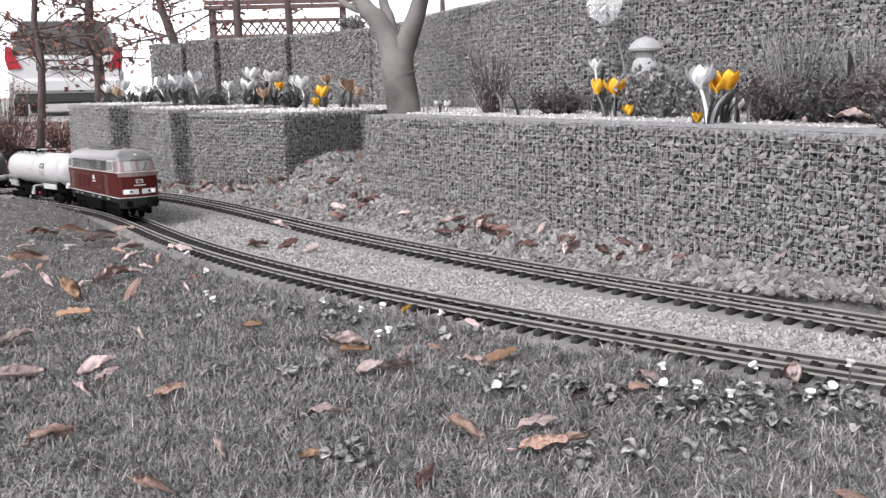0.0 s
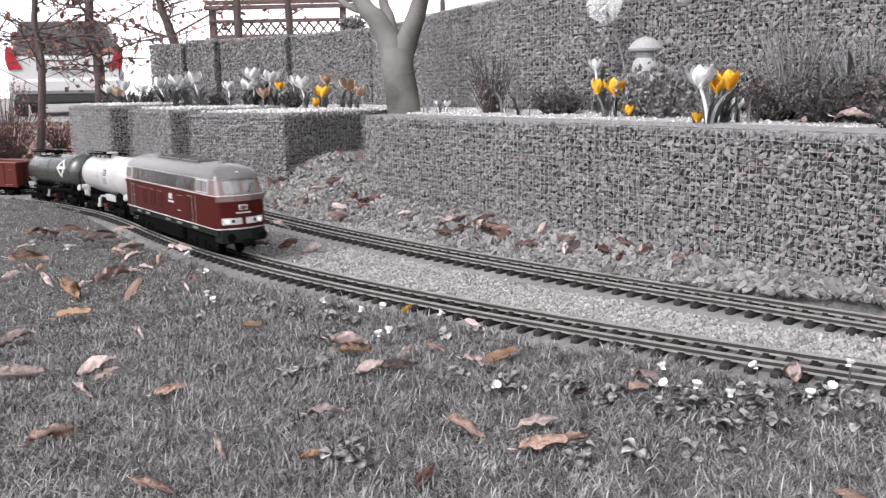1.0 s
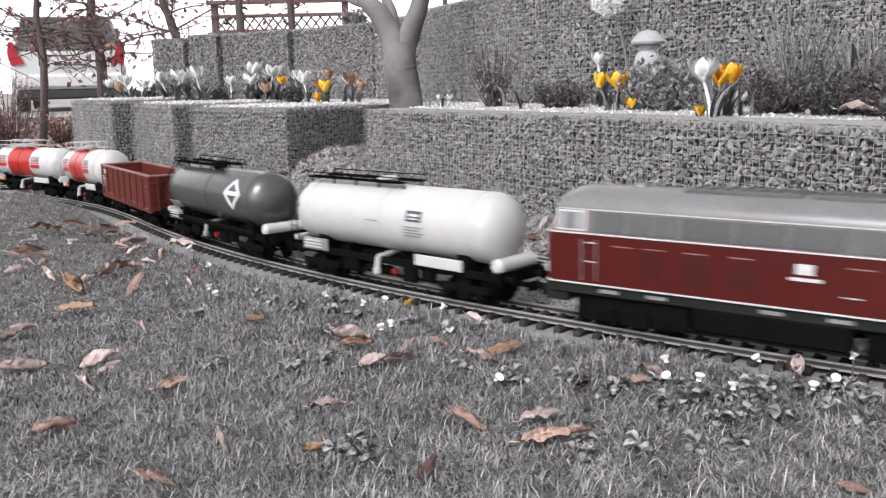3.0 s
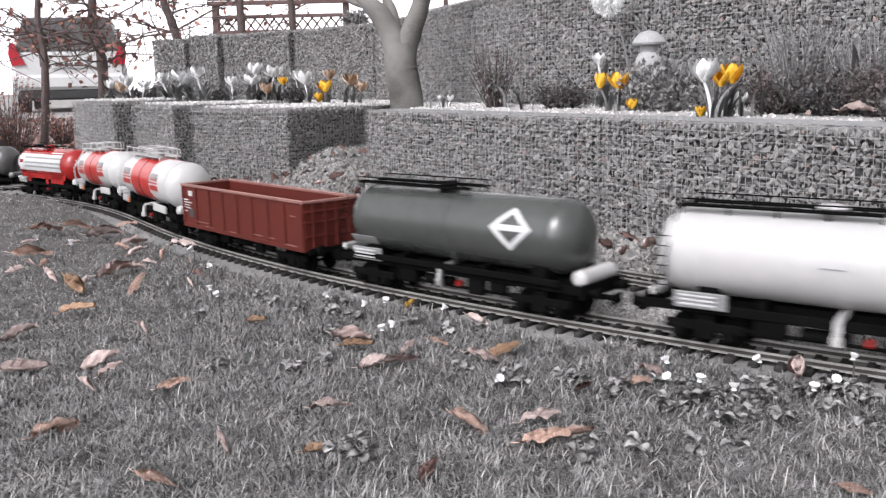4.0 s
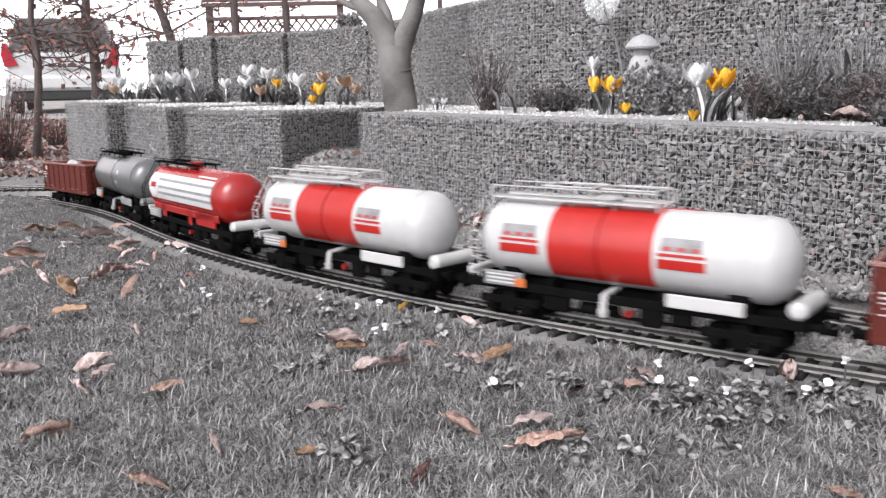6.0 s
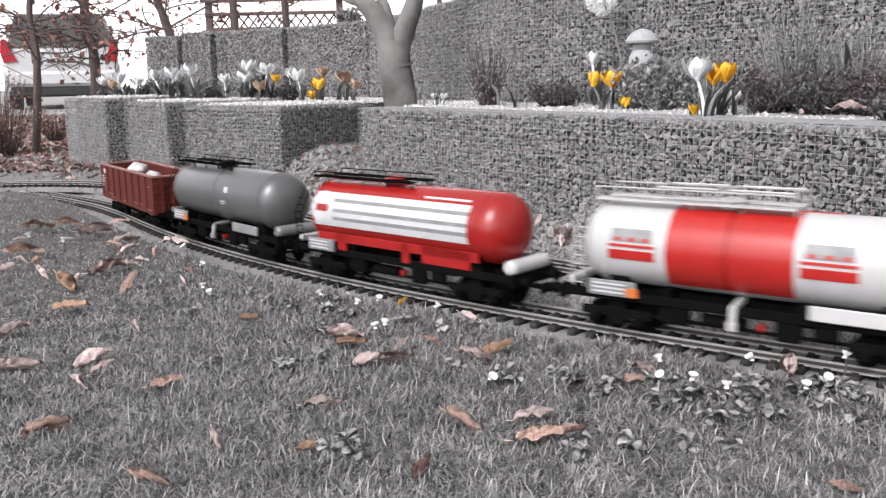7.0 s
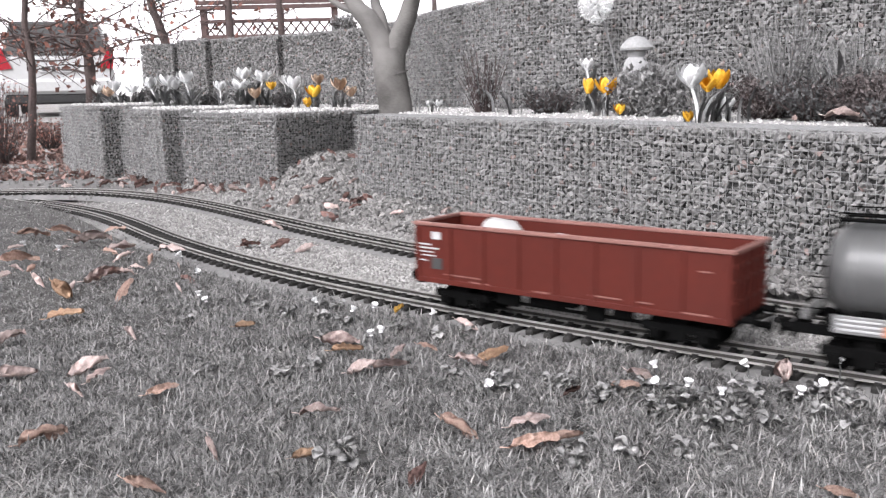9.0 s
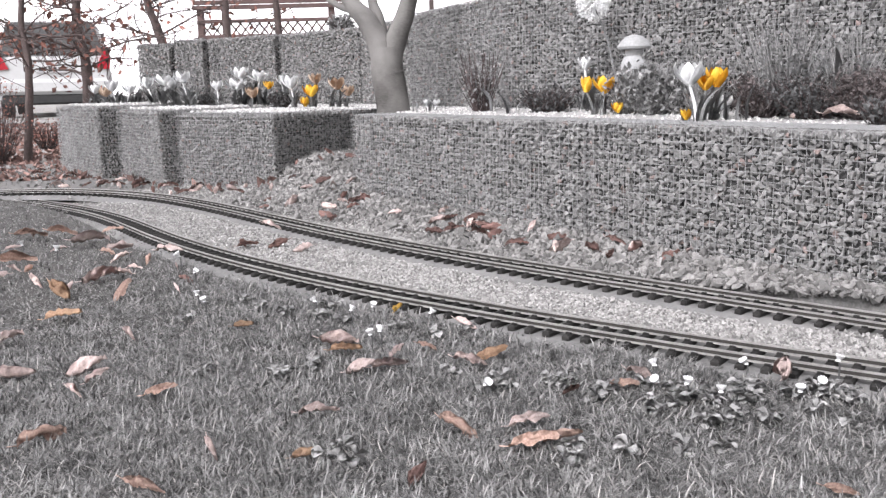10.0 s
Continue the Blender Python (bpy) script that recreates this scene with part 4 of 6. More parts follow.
# the load of the last wagon: two pale lumps lying on its floor, carried as parts
LUMP = [hull_shape(np.random.default_rng(3), 26, 0.75)]
for lump_x, lump_y, lump_z, lump_r in ((-0.125, 0.012, 0.100, 0.034), (-0.03, 0.02, 0.088, 0.028)):
    lump_v = [(x * 1.1 + lump_x, y + lump_y, z * 0.9 + lump_z) for x, y, z in (LUMP[0][0] * lump_r).tolist()]
    tagged(raw("load_lump", lump_v, LUMP[0][1], M_WHITE, TRAIN[-1][0], True), "pale rounded lump of the load")
for box_x, box_y in ((-0.125, 0.012), (-0.03, 0.02)):
    bm = nb()
    box(bm, box_x - 0.03, box_x + 0.03, box_y - 0.025, box_y + 0.025, 0.039, 0.078, 0.003)
    part("load_block", bm, M_OXIDE_IN, TRAIN[-1][0])

# the bodies ride high over their bogies
for wagon, _, _ in TRAIN:
    for body_part in wagon.children:
        if not body_part.name.startswith("bogie"):
            body_part.location.z += 0.009

# ---- more materials ----
M_BARK = mat("smooth_grey_bark", grey(0.098, 0.06), grey(0.06, 0.07), 12, 0.8, 0.7, fine=90, c3=grey(0.17, 0.05), bumpd=0.004, tall=2.6)
M_BARK_DARK = mat("dark_bark", (0.115, 0.085, 0.08), (0.06, 0.045, 0.042), 20, 0.9, 0.6, fine=120, bumpd=0.004)
M_BEECH = mat("dry_beech_leaf", (0.26, 0.115, 0.085), (0.13, 0.06, 0.05), 60, 0.75, 0.2, vary="island", spread=0.5)
M_LEAF_TAN = mat("tan_fallen_leaf", (0.58, 0.42, 0.35), (0.30, 0.18, 0.14), 4, 0.7, 0.5, fine=22, bumpd=0.0008, vary="object", spread=0.3)
M_LEAF_PINK = mat("pinkish_fallen_leaf", (0.64, 0.53, 0.50), (0.36, 0.27, 0.25), 4, 0.7, 0.5, fine=22, bumpd=0.0008, vary="object", spread=0.25)
M_LEAF_ORANGE = mat("orange_fallen_leaf", (0.38, 0.25, 0.16), (0.20, 0.115, 0.07), 4, 0.7, 0.4, fine=22, bumpd=0.0008, vary="object", spread=0.25)
M_LEAF_YELLOW = mat("yellow_fallen_leaf", (0.45, 0.27, 0.04), (0.34, 0.2, 0.04), 4, 0.7, 0.3)
M_LEAF_BROWN = mat("red_brown_leaf_litter", (0.20, 0.115, 0.10), (0.09, 0.05, 0.043), 4, 0.8, 0.4, fine=22, bumpd=0.0008, vary="object", spread=0.45)
M_STRAW = mat("dead_straw", grey(0.34, 0.04), grey(0.22, 0.05), 50, 0.7, 0.1, vary="island", spread=0.35)
M_CLOVER = mat("daisy_leaf", grey(0.40, 0.015), grey(0.27, 0.015), 5, 0.75, 0.2, fine=30, vary="object", spread=0.3, spec=0.2)
M_PETAL_W = mat("white_petal", grey(0.78), grey(0.62), 60, 0.5, 0.1, through_light=0.15)
M_PETAL_Y = mat("yellow_petal", (0.80, 0.50, 0.04), (0.72, 0.40, 0.03), 60, 0.5, 0.1)
M_PETAL_C = mat("cream_petal", (0.62, 0.50, 0.40), (0.5, 0.36, 0.26), 60, 0.5, 0.1)
M_GREENLEAF = mat("grey_green_leaf", grey(0.26), grey(0.14), 40, 0.5, 0.1, vary="object", spread=0.3)
M_SPRIG = mat("dark_sprig", grey(0.085), grey(0.045), 60, 0.7, 0.0, vary="island", spread=0.6)
M_SPRIG_PALE = mat("sage_sprig", grey(0.22, 0.01), grey(0.13, 0.02), 60, 0.7, 0.0, vary="island", spread=0.5)
M_SPRIG_BROWN = mat("heather_sprig", (0.125, 0.106, 0.104), (0.045, 0.037, 0.036), 60, 0.75, 0.0, vary="island", spread=0.6)
M_TWIG = mat("brown_twig", (0.085, 0.062, 0.06), (0.045, 0.032, 0.032), 50, 0.8, 0.1)
M_STATUE = mat("white_painted_stone", grey(0.36), grey(0.26), 25, 0.8, 0.2)
M_PUFF = mat("white_seed_head", grey(0.85), grey(0.72), 80, 0.7, 0.0)
M_CARWHITE = mat("white_car_paint", grey(0.5), grey(0.45), 2, 0.25, 0.0)
M_CARGLASS = mat("tinted_car_glass", grey(0.075), grey(0.05), 3, 0.3, 0.0, spec=0.3)
M_RUBBER = mat("black_rubber", grey(0.03), grey(0.02), 20, 0.8, 0.2)
M_CARRED = mat("red_tail_lens", (0.36, 0.016, 0.03), (0.28, 0.012, 0.02), 10, 0.2, 0.0)
M_TIMBER = mat("red_brown_timber", (0.10, 0.062, 0.057), (0.06, 0.037, 0.034), 6, 0.8, 0.3, fine=60)

# ---- flower beds ----
BED_FRONT = [(0.893, 0.88), (0.36, 1.73), (-0.13, 2.58), (-0.10, 3.34), (-0.47, 3.00), (-0.88, 3.37), (-1.16, 3.62), (-1.62, 4.08)]
BED_BACK = [(1.30, 1.00), (0.75, 1.85), (0.20, 2.65), (-0.04, 3.40), (-0.30, 3.85), (-0.74, 4.25), (-1.13, 4.38), (-1.50, 4.60)]


def bed_point(u, v):
    i = min(int(u), len(BED_FRONT) - 2)
    f = u - i
    a = [BED_FRONT[i][k] * (1 - f) + BED_FRONT[i + 1][k] * f for k in (0, 1)]
    b = [BED_BACK[i][k] * (1 - f) + BED_BACK[i + 1][k] * f for k in (0, 1)]
    x, y = a[0] * (1 - v) + b[0] * v, a[1] * (1 - v) + b[1] * v
    return (x, y, 0.2325 + 0.010 * v + 0.003 * noise.noise((x * 9, y * 9, 4)))


tagged(sheet("flower_bed", bed_point, 0, 7, 0, 1, 70, 16, M_PALEBED), "raised flower bed of white marble chippings", "flower bed", kind="structure")
BR = np.random.default_rng(21)
chips = []
for _ in range(7000):
    u, v = BR.uniform(0, 7), BR.uniform(0, 1) ** 1.5
    x, y, z = bed_point(u, v)
    chips.append((x, y, z + 0.0005, BR.uniform(0.0025, 0.0062)))
for (ax, ay), (bx, by), z in (((-0.93, 3.19), (-0.53, 2.86), 0.237), ((-1.265, 3.55), (-0.985, 3.16), 0.249), ((-1.70, 4.02), (-1.335, 3.51), 0.263)):
    run = math.hypot(bx - ax, by - ay)
    nx, ny = -(by - ay) / run, (bx - ax) / run
    for _ in range(1500):
        f, back_off = BR.uniform(0.04, 0.97), 0.045 + 0.42 * BR.uniform() ** 1.4
        chips.append((ax + (bx - ax) * f + nx * back_off, ay + (by - ay) * f + ny * back_off, z + BR.uniform(-0.001, 0.004), BR.uniform(0.004, 0.008)))
tagged(heap("marble_chippings", chips, M_PALE, PEBBLES, BR), "loose white marble chippings on the flower bed", "gravel")

# ---- loose gravel ----
GR = np.random.default_rng(8)
grit, rubble = [], []
while len(grit) < 34000:
    s, v = GR.uniform(0.05, 3.3), GR.uniform(0.05, 0.62)
    x, y, h = NEAR.at(s, v)
    if GR.uniform() > (1.35 / max(y, 0.8)) ** 2:
        continue
    d = (x - 0.27) * 0.846 + (y - 1.68) * 0.533
    if off_tracks(x, y) < 0.054 + GR.uniform(0, 0.014) or (d > -0.01 and y < 2.6):
        continue
    grit.append((x, y, mound(x, y) - 0.003 + (NEAR.dip(s) - slope(NEAR.at(s)[1])) * max(0.0, 1 - max(0.0, v - 0.03) / 0.16), GR.uniform(0.0026, 0.0062)))
tagged(heap("gravel", grit, M_GRAVEL, PEBBLES, GR), "loose pale grit between the two tracks", "gravel")
while len(rubble) < 8200:
    if GR.uniform() < 0.55:
        k = GR.uniform(-0.05, 1.95)
        d = -abs(GR.normal(0, 0.055)) if GR.uniform() < 0.55 else GR.uniform(-0.30 if k > 1.1 else -0.17, 0.0)
        x, y = -0.241 + 0.529 * k + 0.846 * d, 2.50 - 0.848 * k + 0.533 * d
    elif GR.uniform() < 0.75:
        x, y = GR.uniform(-0.62, -0.1), GR.uniform(2.2, 3.4)
    else:
        x, y = GR.uniform(-2.2, -0.55), GR.uniform(2.8, 4.2)
    if off_tracks(x, y) < 0.046 or (x > -0.9 and wall_side(x, y) < 0):
        continue
    d = (x - 0.27) * 0.846 + (y - 1.68) * 0.533
    if d > 0.01 and x > -0.24:
        continue
    rubble.append((x, y, mound(x, y) + GR.uniform(-0.004, 0.004), GR.choice([0.005, 0.007, 0.009, 0.012, 0.016], p=[0.30, 0.30, 0.22, 0.13, 0.05])))
for _ in range(2600):
    x, y, h = FAR.at(GR.uniform(1.9, 3.5), 0.042 + 0.15 * GR.uniform() ** 1.6)
    if (x - 0.27) * 0.846 + (y - 1.68) * 0.533 < 0.0:
        rubble.append((x, y, mound(x, y) + GR.uniform(-0.003, 0.003), GR.choice([0.004, 0.006, 0.009, 0.013], p=[0.35, 0.35, 0.2, 0.1])))
tagged(heap("rubble", rubble, M_RUBBLE, SHAPES, GR), "loose pale broken stones along the wall foot", "gravel")

crumbs = []
while len(crumbs) < 1500:
    s, v = GR.uniform(0.2, 3.2), -GR.uniform(0.042, 0.10)
    x, y, h = NEAR.at(s, v)
    crumbs.append((x, y, NEAR.dip(s) + (0.0 if v > -0.06 else -0.004), GR.uniform(0.0008, 0.0028)))
tagged(heap("grit_crumbs", crumbs, M_RUBBLE, PEBBLES, GR), "small pale crumbs scattered on the cement strip", "gravel")


# ---- grass ----
def blades(name, count, rng, material, length, width, region, label, dens=1.6, flat=0.75):
    """Arching blades, most of them bent over and lying every way; thinner and shorter where the lawn is worn."""
    verts, faces, k = [], [], 0
    while k < count:
        x, y = region(rng)
        if rng.uniform() > min(1.0, (0.75 / max(y, 0.3)) ** dens):
            continue
        e = lawn_edge(x, y)
        edge = 0.079 + 0.03 * noise.noise((x * 7, y * 7, 2)) + 0.025 * noise.noise((x * 25, y * 25, 5))
        if e < edge:
            continue
        worn = min(1.0, max(0.0, (-x - 0.12) * 1.6)) * min(1.0, max(0.0, (y - 0.75) * 2.2))
        worn = max(0.0, min(1.0, worn + 0.5 * noise.noise((x * 6, y * 6, 9)) + 0.05))
        if rng.uniform() < 0.72 * worn:
            continue
        ln = length * rng.uniform(0.5, 1.5) * (1 - 0.35 * worn)
        w = width * rng.uniform(0.6, 1.5) * (1 + 0.5 * max(0, y - 0.9))
        a = rng.uniform(0, 2 * math.pi)
        if rng.uniform() < flat:
            t0, t1 = rng.uniform(0.75, 1.4), rng.uniform(1.45, 2.0)
        else:
            t0, t1 = rng.uniform(0.0, 0.6), rng.uniform(0.7, 1.6)
        bend = rng.normal(0, 0.6)
        px, py, pz = x, y, slope(y) + 0.001 + rng.uniform(0, 0.007)
        b = len(verts)
        n = 4
        for i in range(n + 1):
            u = i / n
            hw = w / 2 * (1 - u ** 2.5) + 0.00008
            h = a + bend * u
            sx, sy = -math.sin(h) * hw, math.cos(h) * hw
            verts += [(px - sx, py - sy, pz), (px + sx, py + sy, pz)]
            t = t0 + (t1 - t0) * u
            px += math.cos(h) * math.sin(t) * ln / n
            py += math.sin(h) * math.sin(t) * ln / n
            pz = max(slope(y) + 0.001, pz + math.cos(t) * ln / n)
        faces += [(b + 2 * i, b + 2 * i + 1, b + 2 * i + 3, b + 2 * i + 2) for i in range(n)]
        k += 1
    return tagged(raw(name, verts, faces, material), label, "grass", kind="stuff")


def lawn_region(rng):
    y = rng.uniform(0.5, 2.75)
    return rng.uniform(-0.52 * y - 0.1, 0.52 * y + 0.1), y


blades("grass", 235000, np.random.default_rng(31), M_GRASS, 0.0128, 0.00100, lawn_region, "short matted winter lawn grass", 1.15, 0.88)
blades("dead_grass", 14000, np.random.default_rng(32), M_STRAW, 0.016, 0.0009, lawn_region, "dead straw lying in the lawn", 1.3, 0.95)


# ---- fallen leaves ----
def leaf_mesh(rng, material, curl, length=1.0):
    """A curled dry leaf with a midrib, unit length, with thickness."""
    bm = nb()
    nu, nv = 10, 6
    g = []
    twist = rng.uniform(-0.5, 0.5)
    for i in range(nu + 1):
        u = i / nu
        w = 0.30 * math.sin(math.pi * u ** 0.85) ** 0.8 * (1 - 0.25 * u) + 0.012
        row = []
        for j in range(nv + 1):
            v = (j / nv - 0.5) * 2
            a = v * curl * (0.6 + 0.8 * u) * (1.25 if v > 0 else 0.7) + twist * 1.6 * (u - 0.5)
            r = w / max(curl, 0.2)
            x = u - 0.5 + 0.015 * noise.noise((u * 6, v * 4, curl * 9))
            y = r * math.sin(a)
            z = r * (math.cos(a) - 1) + min(r * (1 - math.cos(curl)), 0.3) + 0.03 * math.sin(u * 3.1) + 0.17 * noise.noise((u * 4, v * 3, twist * 7)) + 0.08 * noise.noise((u * 9, v * 8, twist * 5)) - 0.02 * (abs(v) < 0.1)
            row.append(bm.verts.new((x, y, z)))
        g.append(row)
    for i in range(nu):
        for j in range(nv):
            bm.faces.new((g[i][j], g[i + 1][j], g[i + 1][j + 1], g[i][j + 1]))
    bmesh.ops.solidify(bm, geom=bm.faces[:], thickness=0.012)
    tube(bm, (-0.5, 0, 0.0), (-0.68, 0.03, 0.03), 0.012, 0.009, seg=5)
    bmesh.ops.recalc_face_normals(bm, faces=bm.faces)
    me = bpy.data.meshes.new("fallen_leaf")
    bm.to_mesh(me)
    bm.free()
    for p in me.polygons:
        p.use_smooth = True
    me.materials.append(material)
    return me


LR = np.random.default_rng(41)
KINDS = {}
for key, material, words in (("tan", M_LEAF_TAN, "tan"), ("pink", M_LEAF_PINK, "pale pinkish-brown"), ("orange", M_LEAF_ORANGE, "orange-brown"), ("yellow", M_LEAF_YELLOW, "yellow"), ("brown", M_LEAF_BROWN, "dark red-brown")):
    KINDS[key] = ([leaf_mesh(LR, material, c) for c in (1.0, 1.7, 2.3, 2.9)], words)


def fallen_leaf(kind, curl, x, y, z, size, turn, where="on the lawn", tip=0.0):
    meshes, words = KINDS[kind]
    ob = new("fallen_leaf", meshes[curl])
    ob.matrix_basis = pose(x, y, z, LR.uniform(8, 42), 0, 0) @ pose(0, 0, 0, LR.uniform(-12, 12), tip + LR.uniform(-8, 8), turn) @ Matrix.Scale(size, 4)
    how = ("flat", "slightly curled", "curled", "tightly rolled")[curl]
    return tagged(ob, "%s %s dry leaf %s" % (how, words, where), "leaf", "fallen leaves")


# kind, curl, place, size, turn
for k, c, p, size, turn in [
    ("tan", 2, (0.010, 0.748, 0.010), 0.046, -38), ("tan", 1, (0.074, 0.713, 0.010), 0.05, 12), ("tan", 2, (0.098, 0.724, 0.010), 0.04, 8),
    ("pink", 2, (0.074, 0.761, 0.010), 0.043, 14), ("orange", 1, (0.051, 0.970, 0.010), 0.048, 24), ("pink", 2, (0.027, 0.945, 0.010), 0.042, -16),
    ("tan", 3, (-0.234, 0.644, 0.010), 0.042, -20), ("pink", 3, (-0.120, 0.800, 0.010), 0.042, 14), ("tan", 1, (-0.291, 0.871, 0.010), 0.038, 25),
    ("orange", 0, (-0.116, 1.004, 0.010), 0.042, 6), ("pink", 0, (-0.128, 1.043, 0.010), 0.052, -4), ("tan", 2, (-0.358, 0.748, 0.010), 0.048, 48),
    ("pink", 3, (-0.399, 1.092, 0.010), 0.042, -52), ("orange", 0, (-0.601, 1.363, 0.010), 0.062, -42), ("orange", 0, (-0.527, 1.201, 0.010), 0.055, 14),
    ("tan", 1, (-0.494, 1.344, 0.010), 0.058, 75), ("pink", 1, (-0.475, 0.936, 0.010), 0.058, 12), ("pink", 0, (-0.401, 0.958, 0.010), 0.05, 32),
    ("pink", 2, (-0.376, 0.925, 0.010), 0.032, 45), ("pink", 3, (-0.381, 0.874, 0.010), 0.034, -40), ("pink", 3, (-0.199, 0.713, 0.010), 0.034, -62),
    ("pink", 2, (-0.056, 0.986, 0.010), 0.034, 58), ("orange", 0, (-0.262, 1.126, 0.010), 0.03, 10), ("tan", 1, (-0.022, 1.005, 0.010), 0.028, -20),
    ("pink", 3, (0.203, 0.873, 0.010), 0.045, -38), ("pink", 0, (0.352, 0.891, 0.010), 0.05, 65), ("tan", 1, (0.178, 0.854, 0.010), 0.036, 8),
    ("pink", 0, (-0.092, 0.934, 0.010), 0.04, 28), ("pink", 1, (-0.061, 0.938, 0.010), 0.045, 5), ("yellow", 0, (-0.064, 1.197, 0.010), 0.03, 70),
    ("tan", 0, (-0.911, 1.956, 0.010), 0.075, 12), ("pink", 0, (-0.747, 1.872, 0.010), 0.085, 8), ("tan", 0, (-0.851, 1.979, 0.010), 0.08, -10),
    ("pink", 1, (-0.639, 1.742, 0.010), 0.07, 55), ("tan", 0, (-0.800, 1.650, 0.010), 0.08, 4), ("tan", 0, (-0.743, 1.994, 0.010), 0.05, 20),
    ("pink", 2, (-0.531, 1.709, 0.010), 0.06, -8), ("pink", 0, (-0.576, 1.475, 0.010), 0.07, 30), 
    ("brown", 1, (0.123, 0.841, 0.010), 0.04, 30), ("orange", 0, (-0.119, 0.700, 0.010), 0.026, 18), ("brown", 0, (-0.024, 0.654, 0.010), 0.05, 60),
    ("tan", 1, (0.286, 0.608, 0.010), 0.028, -20), ("pink", 0, (-0.550, 1.080, 0.010), 0.05, 40),
    ("pink", 1, (0.027, 1.102, 0.010), 0.036, -30),
]:
    x, y, z = p
    fallen_leaf(k, c, x, y, 0.013 + 0.5 * slope(y), size * (0.92 if k != "brown" else 0.55), turn)
# litter at the wall feet
LITTER = np.random.default_rng(43)
for _ in range(26):
    x, y = LITTER.uniform(-0.92, -0.42), LITTER.uniform(1.35, 2.1)
    if lawn_edge(x, y) > 0.1:
        fallen_leaf("pink" if LITTER.uniform() < 0.7 else "tan", int(LITTER.integers(1, 4)), x, y, 0.012 + 0.6 * slope(y), LITTER.uniform(0.022, 0.042), LITTER.uniform(0, 360))
for n, (cx, cy, sx, sy) in ((34, (-1.08, 3.22, 0.16, 0.09)), (20, (-0.75, 2.92, 0.16, 0.07)), (12, (-0.36, 2.62, 0.10, 0.16)), (10, (-0.27, 2.3, 0.05, 0.12)), (34, (0.12, 1.78, 0.24, 0.3)), (40, (-2.1, 4.1, 0.35, 0.35))):
    made = 0
    while made < n:
        x, y = LITTER.normal(cx, sx), LITTER.normal(cy, sy)
        d = (x - 0.27) * 0.846 + (y - 1.68) * 0.533
        if off_tracks(x, y) < 0.07 or (x > -0.26 and not -0.13 < d < -0.02):
            continue
        fallen_leaf("brown" if LITTER.uniform() < 0.7 else "pink", int(LITTER.integers(0, 3)), x, y, mound(x, y) + 0.006, LITTER.uniform(0.03, 0.055), LITTER.uniform(0, 360), "at the wall foot")
        made += 1
fallen_leaf("pink", 3, *(0.651, 1.460, 0.249), 0.062, 2, "on the flower bed")
fallen_leaf("pink", 1, *(0.555, 1.420, 0.246), 0.025, 80, "on the flower bed")
fallen_leaf("pink", 3, -0.385, 1.991, 0.008, 0.055, -30, "across the far track")


# leaf litter on the ground beyond the tracks
def leaf_cloud(rng, centres, size):
    """Verts and faces of small bent leaves at the given places."""
    verts, faces = [], []
    for c in centres:
        m = turn_matrix(rng)
        s = size * rng.uniform(0.6, 1.3)
        b = len(verts)
        for q in ((-0.5, 0, 0), (0, -0.28, 0.06), (0.5, 0, 0.02), (0, 0.28, 0.06), (0, 0, -0.03)):
            verts.append((np.array(c) + m @ (np.array(q) * s)).tolist())
        faces += [(b, b + 1, b + 4), (b + 1, b + 2, b + 4), (b + 2, b + 3, b + 4), (b + 3, b, b + 4)]
    return verts, faces


M_LITTER = mat("mixed_leaf_litter", (0.24, 0.15, 0.13), (0.10, 0.06, 0.052), 30, 0.85, 0.3, vary="island", spread=0.7)
litter_spots = []
while len(litter_spots) < 3400:
    y = 3.5 + 7.5 * LITTER.uniform() ** 1.6
    x = LITTER.uniform(-0.62 * y - 0.2, -0.38 * y)
    if off_tracks(x, y) > 0.1:
        litter_spots.append((x, y, -0.030 + LITTER.uniform(0, 0.012)))
for _ in range(260):
    x, y = LITTER.normal(-1.05, 0.2), 0
    y = 2.9 - (x + 0.53) * 0.95 + LITTER.normal(0, 0.05)
    if off_tracks(x, y) > 0.08:
        litter_spots.append((x, y, mound(x, y) + 0.006))
lv, lf_ = leaf_cloud(LITTER, litter_spots, 0.05)
tagged(raw("leaf_litter", lv, lf_, M_LITTER), "brown and pale leaf litter on the bare ground", "leaves", kind="stuff")


# ---- trees ----
def limb(bm, pts, r0, r1, seg=10, knobs=0.0):
    """A tapering bent limb through pts."""
    pts = [Vector(p) for p in pts]
    fine = []
    for i in range(len(pts) - 1):
        a, b = pts[max(0, i - 1)], pts[min(len(pts) - 1, i + 2)]
        for k in range(5):
            f = k / 5
            p, q = pts[i], pts[i + 1]
            m0, m1 = (q - a) * 0.5, (b - p) * 0.5
            fine.append(p * (2 * f ** 3 - 3 * f ** 2 + 1) + m0 * (f ** 3 - 2 * f ** 2 + f) + q * (-2 * f ** 3 + 3 * f ** 2) + m1 * (f ** 3 - f ** 2))
    fine.append(pts[-1])
    rings = []
    n = len(fine)
    for i, p in enumerate(fine):
        t = (fine[min(n - 1, i + 1)] - fine[max(0, i - 1)]).normalized()
        u = t.cross(Vector((0.31, 0.95, 0.02))).normalized()
        w = t.cross(u)
        r = r0 + (r1 - r0) * i / (n - 1)
        ring = []
        for k in range(seg):
            a = 2 * math.pi * k / seg
            rr = r * (1 + knobs * noise.noise((p.x * 30 + math.cos(a), p.y * 30 + math.sin(a), p.z * 22)))
            ring.append(p + (u * math.cos(a) + w * math.sin(a)) * rr)
        rings.append(ring)
    return loft(bm, rings)


